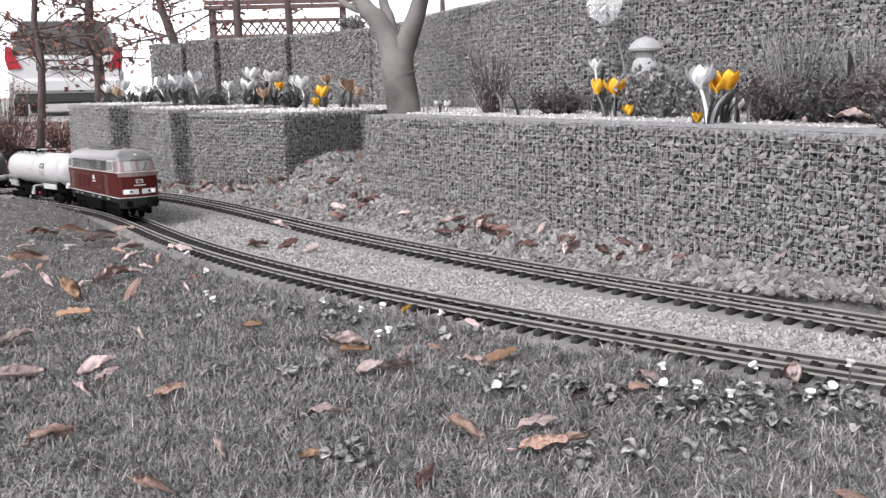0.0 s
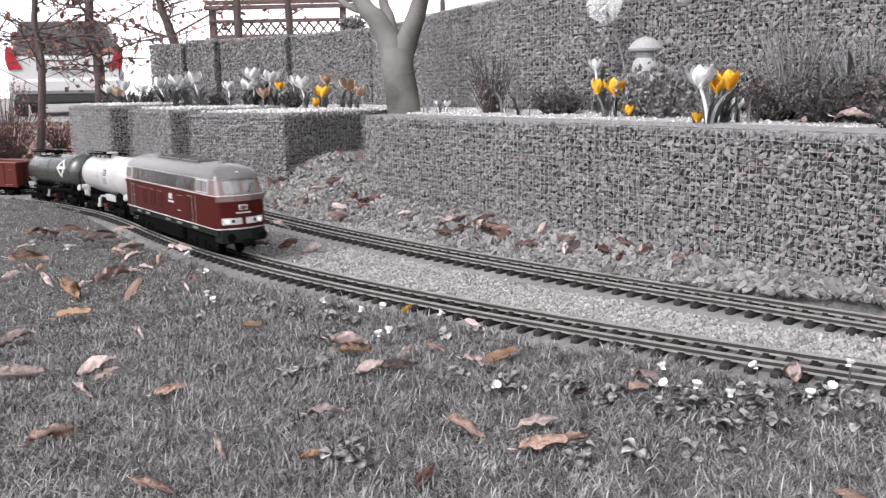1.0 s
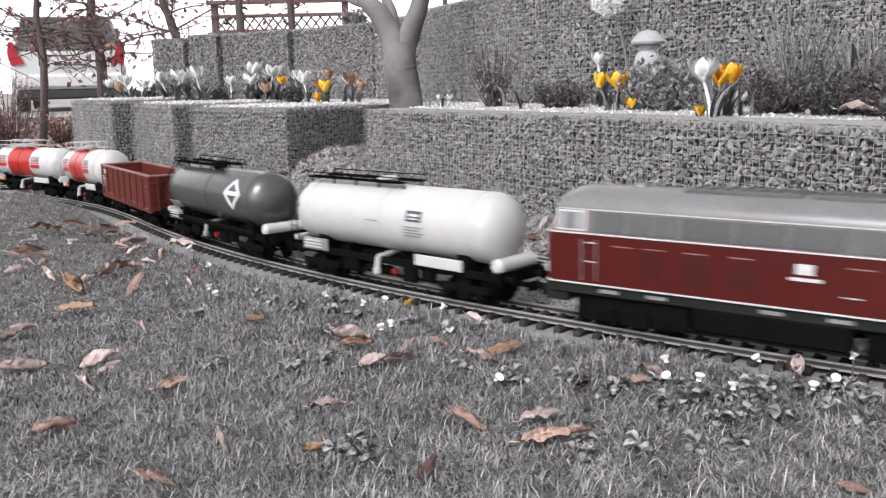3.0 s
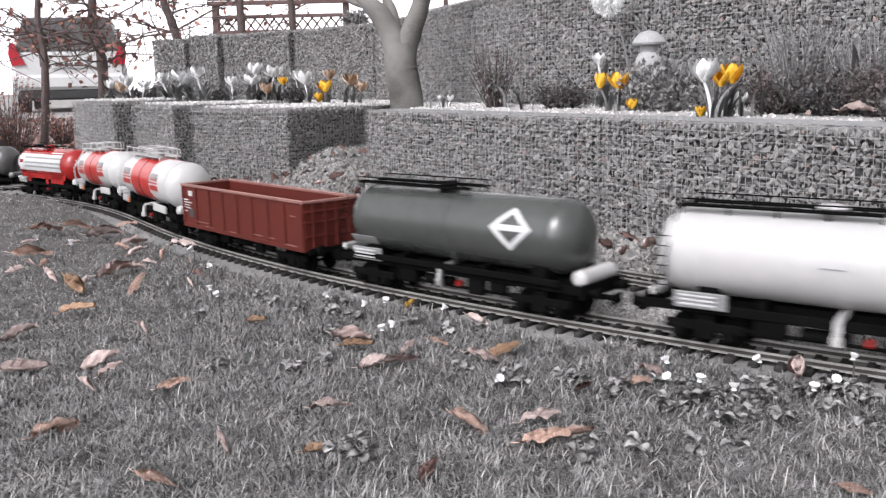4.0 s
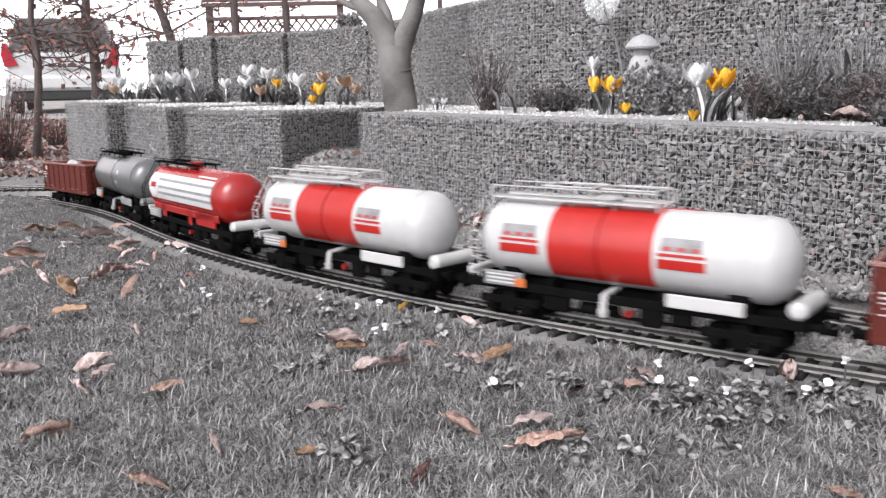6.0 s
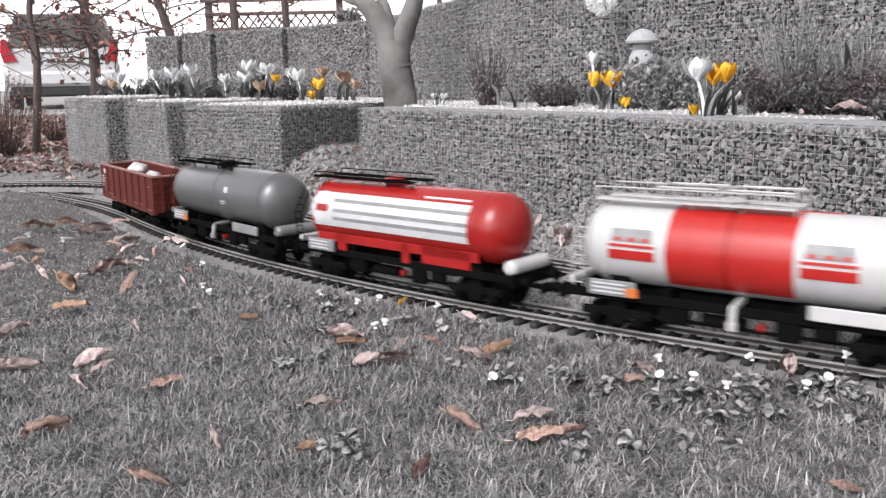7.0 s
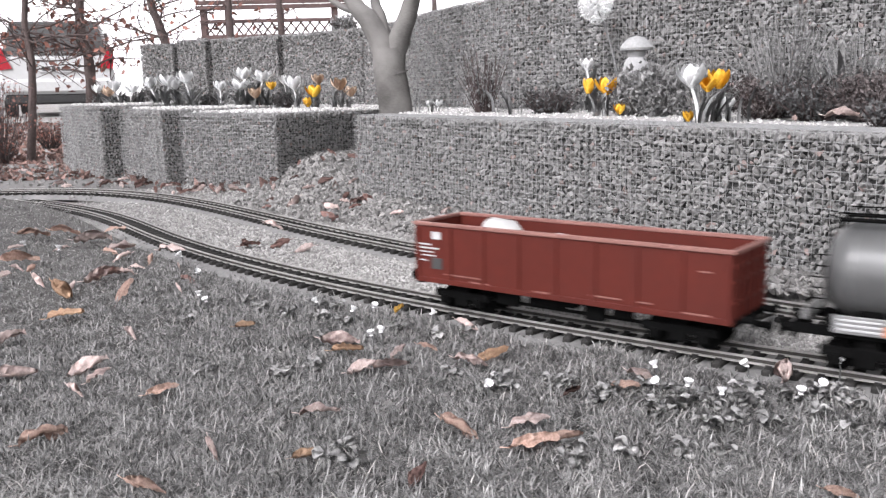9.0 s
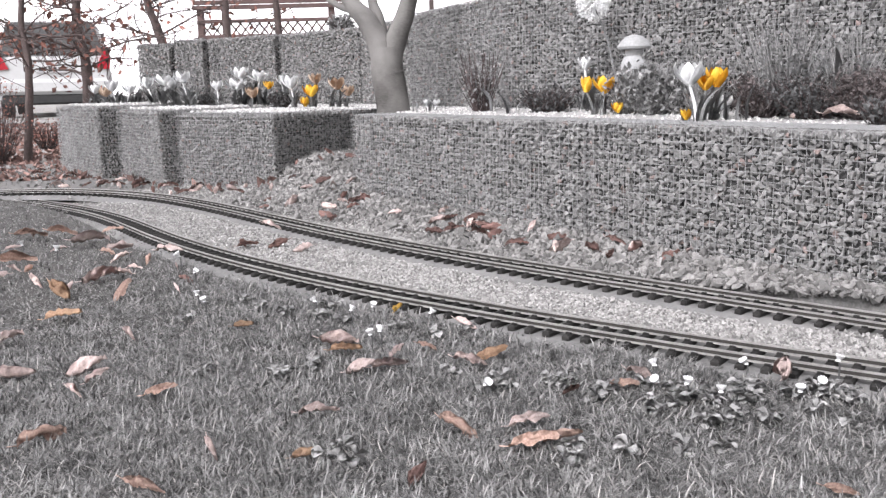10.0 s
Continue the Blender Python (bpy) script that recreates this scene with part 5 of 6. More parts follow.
def young_tree():
    t = empty("tree", "young bare tree with smooth grey bark in the flower bed", "tree")
    x, y = -0.152, 2.76
    bm = nb()
    limb(bm, [(x + 0.014, y, 0.16), (x + 0.010, y, 0.26), (x - 0.004, y, 0.36), (x - 0.006, y, 0.425)], 0.052, 0.047, 20, 0.06)
    for z, r in ((0.272, 0.0506), (0.345, 0.0484),):
        limb(bm, [(x + 0.006, y, z), (x + 0.005, y, z + 0.004)], r, r, 20, 0.04)
    part("trunk", bm, M_BARK, t, smooth=True)
    for pts, r0, r1 in (([(x - 0.004, y, 0.33), (x - 0.014, y, 0.40), (x - 0.033, y, 0.457), (x - 0.066, y - 0.01, 0.515), (x - 0.112, y, 0.575), (x - 0.20, y + 0.05, 0.8), (x - 0.3, y, 1.7)], 0.046, 0.014),
                        ([(x + 0.000, y, 0.34), (x + 0.012, y, 0.41), (x + 0.036, y - 0.01, 0.47), (x + 0.062, y, 0.54), (x + 0.085, y, 0.62), (x + 0.15, y + 0.05, 0.9), (x + 0.22, y, 1.8)], 0.041, 0.012),
                        ([(x - 0.008, y + 0.02, 0.43), (x - 0.028, y + 0.03, 0.52), (x - 0.045, y + 0.04, 0.60), (x - 0.02, y + 0.06, 0.9), (x + 0.05, y + 0.1, 1.7)], 0.020, 0.008),
                        ([(x - 0.05, y, 0.50), (x - 0.10, y + 0.03, 0.535), (x - 0.2, y + 0.06, 0.60), (x - 0.4, y + 0.1, 0.9)], 0.014, 0.006)):
        bm = nb()
        limb(bm, pts, r0, r1, 14, 0.06)
        part("limb", bm, M_BARK, t, smooth=True)
    return t


young_tree()


def hedge_tree(trunk, r, seed, n_branch, n_leaf, zlow, label, spread=0.8):
    rng = np.random.default_rng(seed)
    t = empty("tree", label, "tree", "bare trees behind the garden")
    trunk = [(trunk[0][0], trunk[0][1], -0.05)] + list(trunk)
    bm = nb()
    limb(bm, trunk, r, r * 0.45, 10, 0.18)
    part("trunk", bm, M_BARK_DARK, t, smooth=True)
    spots = []
    for k in range(n_branch):
        z = rng.uniform(zlow, trunk[-1][2])
        zs = [p[2] for p in trunk]
        b = Vector((np.interp(z, zs, [p[0] for p in trunk]), np.interp(z, zs, [p[1] for p in trunk]), z))
        a = rng.uniform(0, 2 * math.pi)
        ln = spread * rng.uniform(0.35, 1.0)
        pts = [b]
        up = rng.uniform(-0.1, 0.5)
        for j in range(1, 4):
            a += rng.normal(0, 0.35)
            pts.append(pts[-1] + Vector((math.cos(a) * ln / 3, math.sin(a) * ln / 4, up * ln / 3 + rng.normal(0, 0.03))))
        bm = nb()
        limb(bm, pts, r * 0.2, 0.002, 5)
        for j in range(9):
            p = pts[rng.integers(1, 4)]
            q = p + Vector(rng.normal(0, 0.09, 3).tolist())
            tube(bm, p, q, 0.003, 0.0015, seg=4)
            spots += [tuple(p.lerp(q, f)) for f in (0.5, 1.0)]
        part("branch", bm, M_BARK_DARK, t)
        spots += [tuple(pts[i].lerp(pts[i + 1], rng.uniform())) for i in range(3)]
    pick = [np.array(spots[rng.integers(len(spots))]) + rng.normal(0, 0.02, 3) for _ in range(n_leaf)]
    v, f = leaf_cloud(rng, pick, 0.046)
    raw("dry_leaves", v, f, M_BEECH, t)
    tagged(t.children[-1], kind="stuff")
    return t


HEDGE = "thin leaning beech tree with a few dry brown leaves"
hedge_tree([(-2.182, 4.750, 0.002), (-2.150, 4.750, 0.250), (-2.131, 4.750, 0.482), (-2.147, 4.750, 0.653), (-2.132, 4.750, 0.794), (-2.073, 4.750, 1.234), (-2.065, 4.750, 1.868)], 0.024, 51, 44, 420, 0.35, HEDGE)
hedge_tree([(-2.071, 5.300, 0.005), (-2.046, 5.300, 0.332), (-2.047, 5.300, 0.526), (-2.071, 5.300, 0.686), (-2.066, 5.300, 0.843), (-2.002, 5.300, 1.334), (-1.871, 5.300, 2.039)], 0.036, 52, 50, 620, 0.4, HEDGE)
hedge_tree([(-1.798, 6.000, 0.101), (-1.793, 6.000, 0.542), (-1.830, 6.000, 0.723), (-1.881, 6.000, 0.903), (-1.918, 6.000, 1.324), (-1.870, 6.000, 2.098)], 0.038, 53, 44, 430, 0.55, HEDGE)
hedge_tree([(-1.642, 7.000, 0.056), (-1.603, 7.000, 0.696), (-1.605, 7.000, 0.988), (-1.585, 7.000, 1.478), (-1.508, 7.000, 2.305)], 0.036, 54, 20, 160, 0.7, HEDGE, 0.5)
hedge_tree([(-1.284, 7.200, 0.039), (-1.250, 7.200, 0.698), (-1.255, 7.200, 0.999), (-1.218, 7.200, 1.502), (-1.211, 7.200, 2.354)], 0.034, 55, 20, 150, 0.7, HEDGE, 0.5)
hedge_tree([(-0.066, 7.600, -0.054), (-0.046, 7.600, 0.917), (-0.055, 7.600, 1.275), (0.007, 7.600, 1.886)], 0.03, 56, 6, 20, 0.8, HEDGE, 0.5)


# ---- shrubs and bed plants ----
def bed_z(x, y, z):
    return 0.238 if 0.19 < z < 0.28 else z


def shrub(name, label, x, y, z, w, h, n, twig, leaf, size, seed, category="shrub", upright=0.5, per=9):
    rng = np.random.default_rng(seed)
    t = empty(name, label, category, "garden plants")
    t.matrix_basis = pose(x, y, bed_z(x, y, z) - 0.006)
    bm = nb()
    spots = []
    for k in range(n):
        a = rng.uniform(0, 2 * math.pi)
        q = rng.uniform(0.15, 1.0) ** 0.6
        tip = Vector((math.cos(a) * w * q * rng.uniform(0.6, 1.1), math.sin(a) * w * q * rng.uniform(0.6, 1.1), h * rng.uniform(0.5, 1.05) * (1 - 0.45 * q * (1 - upright))))
        base = Vector((math.cos(a) * w * 0.25 * q, math.sin(a) * w * 0.25 * q, 0))
        mid = base.lerp(tip, 0.5) + Vector(rng.normal(0, w * 0.06, 3).tolist())
        tube(bm, base, mid, 0.0016, 0.0012, seg=3, caps=False)
        tube(bm, mid, tip, 0.0012, 0.0006, seg=3, caps=False)
        for j in range(per):
            f = rng.uniform(0.2, 1.05)
            p = base.lerp(mid, f * 2) if f < 0.5 else mid.lerp(tip, f * 2 - 1)
            spots.append(np.array(p) + rng.normal(0, size * 0.6, 3))
    tagged(part("branchwork", bm, twig, t), kind="stuff")
    spots = [q for q in spots if q[2] > 0.001]
    v, f = leaf_cloud(rng, spots, size)
    tagged(raw("foliage", v, f, leaf, t), kind="stuff")
    return t


shrub("dwarf_shrub", "twiggy purple-grey dwarf shrub on white chippings", 0.114, 2.470, 0.239, 0.075, 0.17, 80, M_TWIG, M_SPRIG_PALE, 0.011, 61, upright=0.95)
shrub("dwarf_shrub", "low dense dark evergreen cushion on white chippings", 0.269, 2.240, 0.241, 0.080, 0.075, 170, M_TWIG, M_SPRIG, 0.010, 62)
shrub("sage_plant", "bushy grey sage plant behind the crocuses", 0.457, 1.920, 0.236, 0.080, 0.12, 130, M_SPRIG_PALE, M_SPRIG_PALE, 0.013, 63, upright=0.8, per=14)
shrub("sage_plant", "bushy grey sage plant in front of the figure", 0.420, 1.985, 0.232, 0.058, 0.098, 150, M_SPRIG_PALE, M_SPRIG_PALE, 0.013, 79, upright=0.8, per=12)
shrub("dwarf_shrub", "pale wispy shrub between the heathers", 0.715, 1.580, 0.244, 0.08, 0.15, 90, M_SPRIG_PALE, M_SPRIG_PALE, 0.008, 80, upright=1.0)
shrub("heather", "brown and grey heather behind the flower bed's edge", 0.597, 1.680, 0.238, 0.085, 0.09, 90, M_TWIG, M_SPRIG_BROWN, 0.009, 64, "heather", 0.6, 24)
shrub("heather", "dark grey heather behind the flower bed's edge", 0.655, 1.580, 0.240, 0.095, 0.085, 110, M_TWIG, M_SPRIG, 0.009, 65, "heather", 0.6, 24)
shrub("heather", "brown and grey heather behind the flower bed's edge", 0.712, 1.490, 0.241, 0.085, 0.09, 100, M_TWIG, M_SPRIG_BROWN, 0.009, 66, "heather", 0.6, 24)
shrub("dwarf_shrub", "pale feathery shrub rising behind the heather", 0.651, 1.700, 0.244, 0.12, 0.19, 120, M_SPRIG_PALE, M_SPRIG_PALE, 0.009, 67, upright=1.0)
shrub("dwarf_shrub", "dark evergreen tuft at the wall's edge", 0.658, 1.330, 0.246, 0.05, 0.045, 80, M_TWIG, M_SPRIG, 0.009, 68)
shrub("dwarf_shrub", "pale feathery shrub between the crocuses", 0.544, 1.880, 0.244, 0.06, 0.15, 40, M_SPRIG_PALE, M_SPRIG_PALE, 0.009, 78, upright=1.0)
shrub("dwarf_shrub", "small dark cushion plant on white chippings", -0.604, 3.450, 0.251, 0.055, 0.075, 110, M_TWIG, M_SPRIG, 0.012, 69)
shrub("dwarf_shrub", "small dark cushion plant on white chippings", -0.936, 3.700, 0.263, 0.06, 0.075, 100, M_TWIG, M_SPRIG, 0.013, 70)
shrub("dwarf_shrub", "small grey plant on white chippings", -1.375, 4.100, 0.256, 0.06, 0.11, 70, M_TWIG, M_SPRIG_PALE, 0.013, 71)
shrub("box_shrub", "pale clipped round shrub above the upper wall", -0.447, 4.300, 0.559, 0.075, 0.10, 160, M_TWIG, M_SPRIG_PALE, 0.016, 72)
shrub("bare_shrub", "reddish bare twiggy shrub beside the thin tree", -2.242, 4.500, -0.023, 0.22, 0.42, 190, M_TWIG, M_BEECH, 0.016, 73, upright=0.9, per=5)
shrub("bare_shrub", "reddish bare twiggy shrub beside the path", -2.183, 5.000, 0.021, 0.16, 0.18, 90, M_TWIG, M_BEECH, 0.018, 74, upright=0.9, per=4)


def petal_mesh(material, length, width, cup):
    bm = nb()
    g = []
    for i in range(6):
        u = i / 5
        w = width * math.sin(math.pi * (0.12 + 0.86 * u)) ** 0.75
        row = []
        for j in range(5):
            v = j / 2 - 1
            rad = 0.10 * length + cup * length * math.sin(u * 2.2) * 0.55
            row.append(bm.verts.new((rad - 0.25 * w * (v * v), v * w * 0.5, u * length)))
        g.append(row)
    for i in range(5):
        for j in range(4):
            bm.faces.new((g[i][j], g[i][j + 1], g[i + 1][j + 1], g[i + 1][j]))
    bmesh.ops.solidify(bm, geom=bm.faces[:], thickness=0.0006)
    bmesh.ops.recalc_face_normals(bm, faces=bm.faces)
    me = bpy.data.meshes.new("petal")
    bm.to_mesh(me)
    bm.free()
    for p in me.polygons:
        p.use_smooth = True
    me.materials.append(material)
    return me


def strap_mesh():
    """A narrow arching leaf, unit height."""
    bm = nb()
    g = []
    for i in range(8):
        u = i / 7
        w = 0.045 * (1 - u ** 3) + 0.004
        x, z = 0.45 * u ** 2.2, u - 0.22 * u ** 3
        g.append([bm.verts.new((x, -w, z)), bm.verts.new((x - 0.012, 0, z - 0.006)), bm.verts.new((x, w, z))])
    for i in range(7):
        for j in range(2):
            bm.faces.new((g[i][j], g[i][j + 1], g[i + 1][j + 1], g[i + 1][j]))
    bmesh.ops.solidify(bm, geom=bm.faces[:], thickness=0.008)
    bmesh.ops.recalc_face_normals(bm, faces=bm.faces)
    me = bpy.data.meshes.new("leaf")
    bm.to_mesh(me)
    bm.free()
    me.materials.append(M_GREENLEAF)
    return me


STRAP = strap_mesh()
PETALS = {k: petal_mesh(m, 0.040, 0.025, c) for k, m, c in (("white", M_PETAL_W, 0.85), ("yellow", M_PETAL_Y, 0.6), ("cream", M_PETAL_C, 0.7))}
CR = np.random.default_rng(77)


def crocus(colour, x, y, z, height, size=1.0, lean=0.0, leaves=5, leaf_h=1.1, open_more=0.0, state="open"):
    t = tagged(new("crocus"), "%s %s crocus with narrow grey-green leaves on white chippings" % (state, colour), "flower", "crocuses")
    t.matrix_basis = pose(x, y, bed_z(x, y, z) - 0.004)
    tip = Vector((lean * height, CR.uniform(-0.05, 0.05) * height, height))
    bm = nb()
    limb(bm, [(0, 0, 0), (tip.x * 0.3, 0, height * 0.5), tip], 0.0036 if colour == "white" else 0.0022, 0.0026 if colour == "white" else 0.0019, 7)
    part("stem", bm, M_PETAL_W if colour == "white" else M_GREENLEAF, t)
    for k in range(6):
        a = 60 * k + CR.uniform(-9, 9)
        m = Matrix.Translation(tip) @ pose(0, 0, 0, 0, lean * 40, a) @ pose(0, 0, 0, 0, (7 if k % 2 else -2) + open_more + CR.uniform(-3, 3), 0) @ Matrix.Scale(size * (1.0 if k % 2 else 0.94), 4)
        piece("petal", PETALS[colour], t, m)
    for k in range(leaves + 2):
        s = max(0.03, height) * leaf_h * CR.uniform(0.8, 1.35)
        piece("leaf", STRAP, t, pose(CR.uniform(-0.006, 0.006), CR.uniform(-0.006, 0.006), 0, 0, CR.uniform(-4, 18), CR.uniform(0, 360)) @ Matrix.Scale(s, 4))
    return t


for colour, p, height, size, lean, n in [
    ("white", (0.444, 1.560, 0.244), 0.064, 1.05, -0.20, 5), ("yellow", (0.477, 1.640, 0.248), 0.055, 0.72, 0.1, 4), ("yellow", (0.500, 1.650, 0.247), 0.060, 0.95, 0.08, 6),
    ("yellow", (0.346, 2.020, 0.250), 0.052, 0.85, -0.35, 6), ("yellow", (0.363, 2.000, 0.249), 0.050, 1.05, 0.05, 6), ("yellow", (0.383, 1.950, 0.249), 0.008, 0.6, 0.1, 2),
    ("white", (0.363, 2.200, 0.251), 0.105, 0.75, -0.1, 5), ("yellow", (0.437, 1.600, 0.244), 0.004, 0.5, 0.0, 1), ("white", (0.405, 2.100, 0.250), 0.036, 0.5, -0.1, 3),
    ("white", (0.518, 1.660, 0.247), 0.02, 0.7, 0.1, 5), ("white", (-0.032, 2.600, 0.249), 0.018, 0.5, -0.2, 4), ("white", (-0.013, 2.600, 0.248), 0.02, 0.5, 0.2, 4),
    # the far bed
    ("cream", (-1.548, 4.200, 0.274), 0.04, 1.1, 0.1, 4), ("white", (-1.590, 4.200, 0.270), 0.05, 0.9, 0.0, 5), ("white", (-1.420, 4.000, 0.267), 0.055, 1.1, -0.2, 6), ("white", (-1.385, 4.000, 0.266), 0.05, 0.9, 0.3, 6),
    ("white", (-1.126, 3.700, 0.256), 0.065, 1.2, 0.15, 8), ("white", (-1.080, 3.700, 0.255), 0.055, 1.1, -0.1, 8), ("white", (-1.010, 3.650, 0.259), 0.07, 1.1, -0.15, 8), ("white", (-1.178, 3.750, 0.259), 0.06, 1.0, -0.25, 8),
    ("white", (-0.879, 3.600, 0.261), 0.05, 0.85, 0.0, 5), ("white", (-0.792, 3.500, 0.259), 0.05, 1.15, 0.2, 6), ("white", (-0.755, 3.500, 0.258), 0.075, 1.1, -0.05, 7), ("white", (-0.711, 3.500, 0.257), 0.07, 1.1, 0.2, 7), ("cream", (-0.704, 3.400, 0.259), 0.03, 0.9, 0.1, 4),
    ("yellow", (-0.662, 3.450, 0.257), 0.05, 0.7, 0.2, 5), ("white", (-0.543, 3.400, 0.251), 0.05, 1.1, -0.15, 5), ("white", (-0.594, 3.500, 0.250), 0.06, 0.8, -0.1, 6), ("yellow", (-0.479, 3.400, 0.253), 0.03, 1.05, 0.0, 4), ("yellow", (-0.504, 3.400, 0.254), 0.006, 0.8, -0.1, 2),
    ("cream", (-0.484, 3.500, 0.252), 0.06, 0.9, 0.1, 4), ("cream", (-0.372, 3.350, 0.252), 0.045, 1.05, -0.05, 4), ("cream", (-0.346, 3.350, 0.251), 0.03, 0.9, 0.2, 3),
]:
    far = 1.2 if p[1] > 3.0 else 1.0
    crocus(colour, *p, height * far * (1.3 if far > 1 else 1.0), size * far, lean, n + (5 if far > 1 else 1), open_more=9 if size >= 1.0 else 2, state="half-closed" if size < 0.8 else "open")


def sprout(label, x, y, z, h, n, seed, spread=14):
    rng = np.random.default_rng(seed)
    t = tagged(new("leaf_sprout"), label, "plant", "garden plants")
    t.matrix_basis = pose(x, y, bed_z(x, y, z) - 0.004)
    for k in range(n):
        piece("leaf", STRAP, t, pose(rng.uniform(-0.01, 0.01), rng.uniform(-0.01, 0.01), 0, 0, rng.uniform(-10, spread), rng.uniform(0, 360)) @ Matrix.Scale(h * rng.uniform(0.6, 1.05), 4))
    return t


for p, h, n, sd in (((0.173, 2.300, 0.242), 0.10, 4, 81), ((0.184, 2.200, 0.242), 0.075, 3, 82), ((0.141, 2.400, 0.240), 0.10, 5, 83), ((-0.070, 2.600, 0.243), 0.05, 4, 84), ((0.298, 2.300, 0.242), 0.12, 9, 85), ((0.362, 2.300, 0.246), 0.07, 5, 86), ((0.540, 1.620, 0.247), 0.08, 3, 87), ((0.526, 1.640, 0.247), 0.07, 4, 88), ((0.695, 1.580, 0.245), 0.16, 4, 89), ((0.704, 1.570, 0.245), 0.17, 3, 90), ((0.421, 2.250, 0.329), 0.04, 8, 91)):
    sprout("narrow grey-green leaves sprouting from white chippings", *p, h, n, sd, 9)
# the crowded far bed
for i, (sx, sy) in enumerate(((-1.60, 4.16), (-1.50, 4.08), (-1.44, 4.02), (-1.30, 3.90), (-1.20, 3.80), (-1.14, 3.74), (-1.06, 3.68), (-0.98, 3.60), (-0.86, 3.55), (-0.78, 3.50), (-0.74, 3.54), (-0.68, 3.46), (-0.62, 3.44), (-0.55, 3.42), (-0.49, 3.46), (-0.40, 3.36))):
    sprout("crowded grey-green leaves between the crocuses", sx, sy, 0.25, 0.085 + 0.012 * (i % 4), 9, 120 + i, 16)


# a round white seed head on a leaning stem
def seed_head():
    t = empty("seed_head", "round white seed head on a thin leaning stem", "plant", "garden plants")
    a, b, c = Vector((0.422, 2.150, 0.301)), Vector((0.397, 2.150, 0.406)), Vector((0.364, 2.150, 0.489))
    root = Vector((a.x + 0.01, a.y, 0.245))
    bm = nb()
    limb(bm, [root, a, b, c], 0.003, 0.0024, 6)
    part("stem", bm, M_GREENLEAF, t)
    rng = np.random.default_rng(91)
    bm = nb()
    for k in range(420):
        d = Vector(rng.normal(size=3).tolist()).normalized()
        q = c + d * 0.038 * rng.uniform(0.8, 1.03)
        tube(bm, c + d * 0.008, q, 0.0005, 0.0005, seg=3, caps=False)
        for j in range(3):
            w = Vector(rng.normal(size=3).tolist()).normalized() * 0.006
            tube(bm, q, q + w + d * 0.002, 0.0012, 0.0003, seg=3, caps=False)
    part("seed_ball", bm, M_PUFF, t)
    tagged(t.children[-1], kind="stuff")


seed_head()


def garden_figure():
    """A small white stone figure with a broad domed hat: one plain shape."""
    x, y, z = 0.444, 2.070, 0.351
    bm = nb()
    base = 0.246

    def ring(r, h, n=20, sq=0.85):
        return [Vector((x + r * math.cos(2 * math.pi * k / n), y + r * sq * math.sin(2 * math.pi * k / n), h)) for k in range(n)]
    loft(bm, [ring(0.034, base), ring(0.036, base + 0.03), ring(0.030, z - 0.012), ring(0.027, z + 0.006), ring(0.018, z + 0.014), ring(0.021, z + 0.02), ring(0.020, z + 0.027), ring(0.037, z + 0.029), ring(0.039, z + 0.034), ring(0.031, z + 0.046), ring(0.019, z + 0.056), ring(0.007, z + 0.060)])
    ob = part("garden_statue", bm, M_STATUE, None, smooth=True)
    return tagged(ob, "small white stone garden figure with a broad hat", "statue")


garden_figure()


# ---- small lawn plants ----
def spoon_leaf(broad):
    """A spoon-shaped leaf of unit length that rises and bends back, with a sunk midrib."""
    bm = nb()
    g = []
    for i in range(8):
        u = i / 7
        w = 0.05 + broad * max(0.0, math.sin(math.pi * max(0.0, (u - 0.22) / 0.80))) ** 0.7
        z = 0.34 * math.sin(u * 2.0) - 0.22 * u * u
        row = []
        for v in (-1, -0.5, 0, 0.5, 1):
            row.append(bm.verts.new((u * 0.9, v * w, z + 0.30 * w * v * v + 0.03 * math.sin(9 * u + 4 * v) * w * 3)))
        g.append(row)
    for i in range(7):
        for j in range(4):
            bm.faces.new((g[i][j], g[i + 1][j], g[i + 1][j + 1], g[i][j + 1]))
    bmesh.ops.solidify(bm, geom=bm.faces[:], thickness=0.02)
    bmesh.ops.recalc_face_normals(bm, faces=bm.faces)
    me = bpy.data.meshes.new("leaf")
    bm.to_mesh(me)
    bm.free()
    for p in me.polygons:
        p.use_smooth = True
    me.materials.append(M_CLOVER)
    return me


SPOONS = [spoon_leaf(b) for b in (0.24, 0.30, 0.36)]


def daisy_rosettes(x, y, r, n, seed):
    rng = np.random.default_rng(seed)
    t = tagged(new("daisy_plant"), "low rosette of pale spoon-shaped daisy leaves in the lawn", "plant", "lawn plants")
    t.matrix_basis = pose(x, y, slope(y) + 0.010)
    hearts = [(rng.normal(0, r * 0.75), rng.normal(0, r * 0.38)) for _ in range(max(3, n // 8))]
    for k in range(int(n * 1.5)):
        cx, cy = hearts[k % len(hearts)]
        s = rng.uniform(0.009, 0.017)
        piece("leaf", SPOONS[rng.integers(3)], t, pose(cx, cy, rng.uniform(0, 0.006), 0, 0, rng.uniform(0, 360)) @ pose(0, 0, 0, rng.uniform(-22, 22), rng.uniform(-18, 22), 0) @ Matrix.Scale(s, 4))


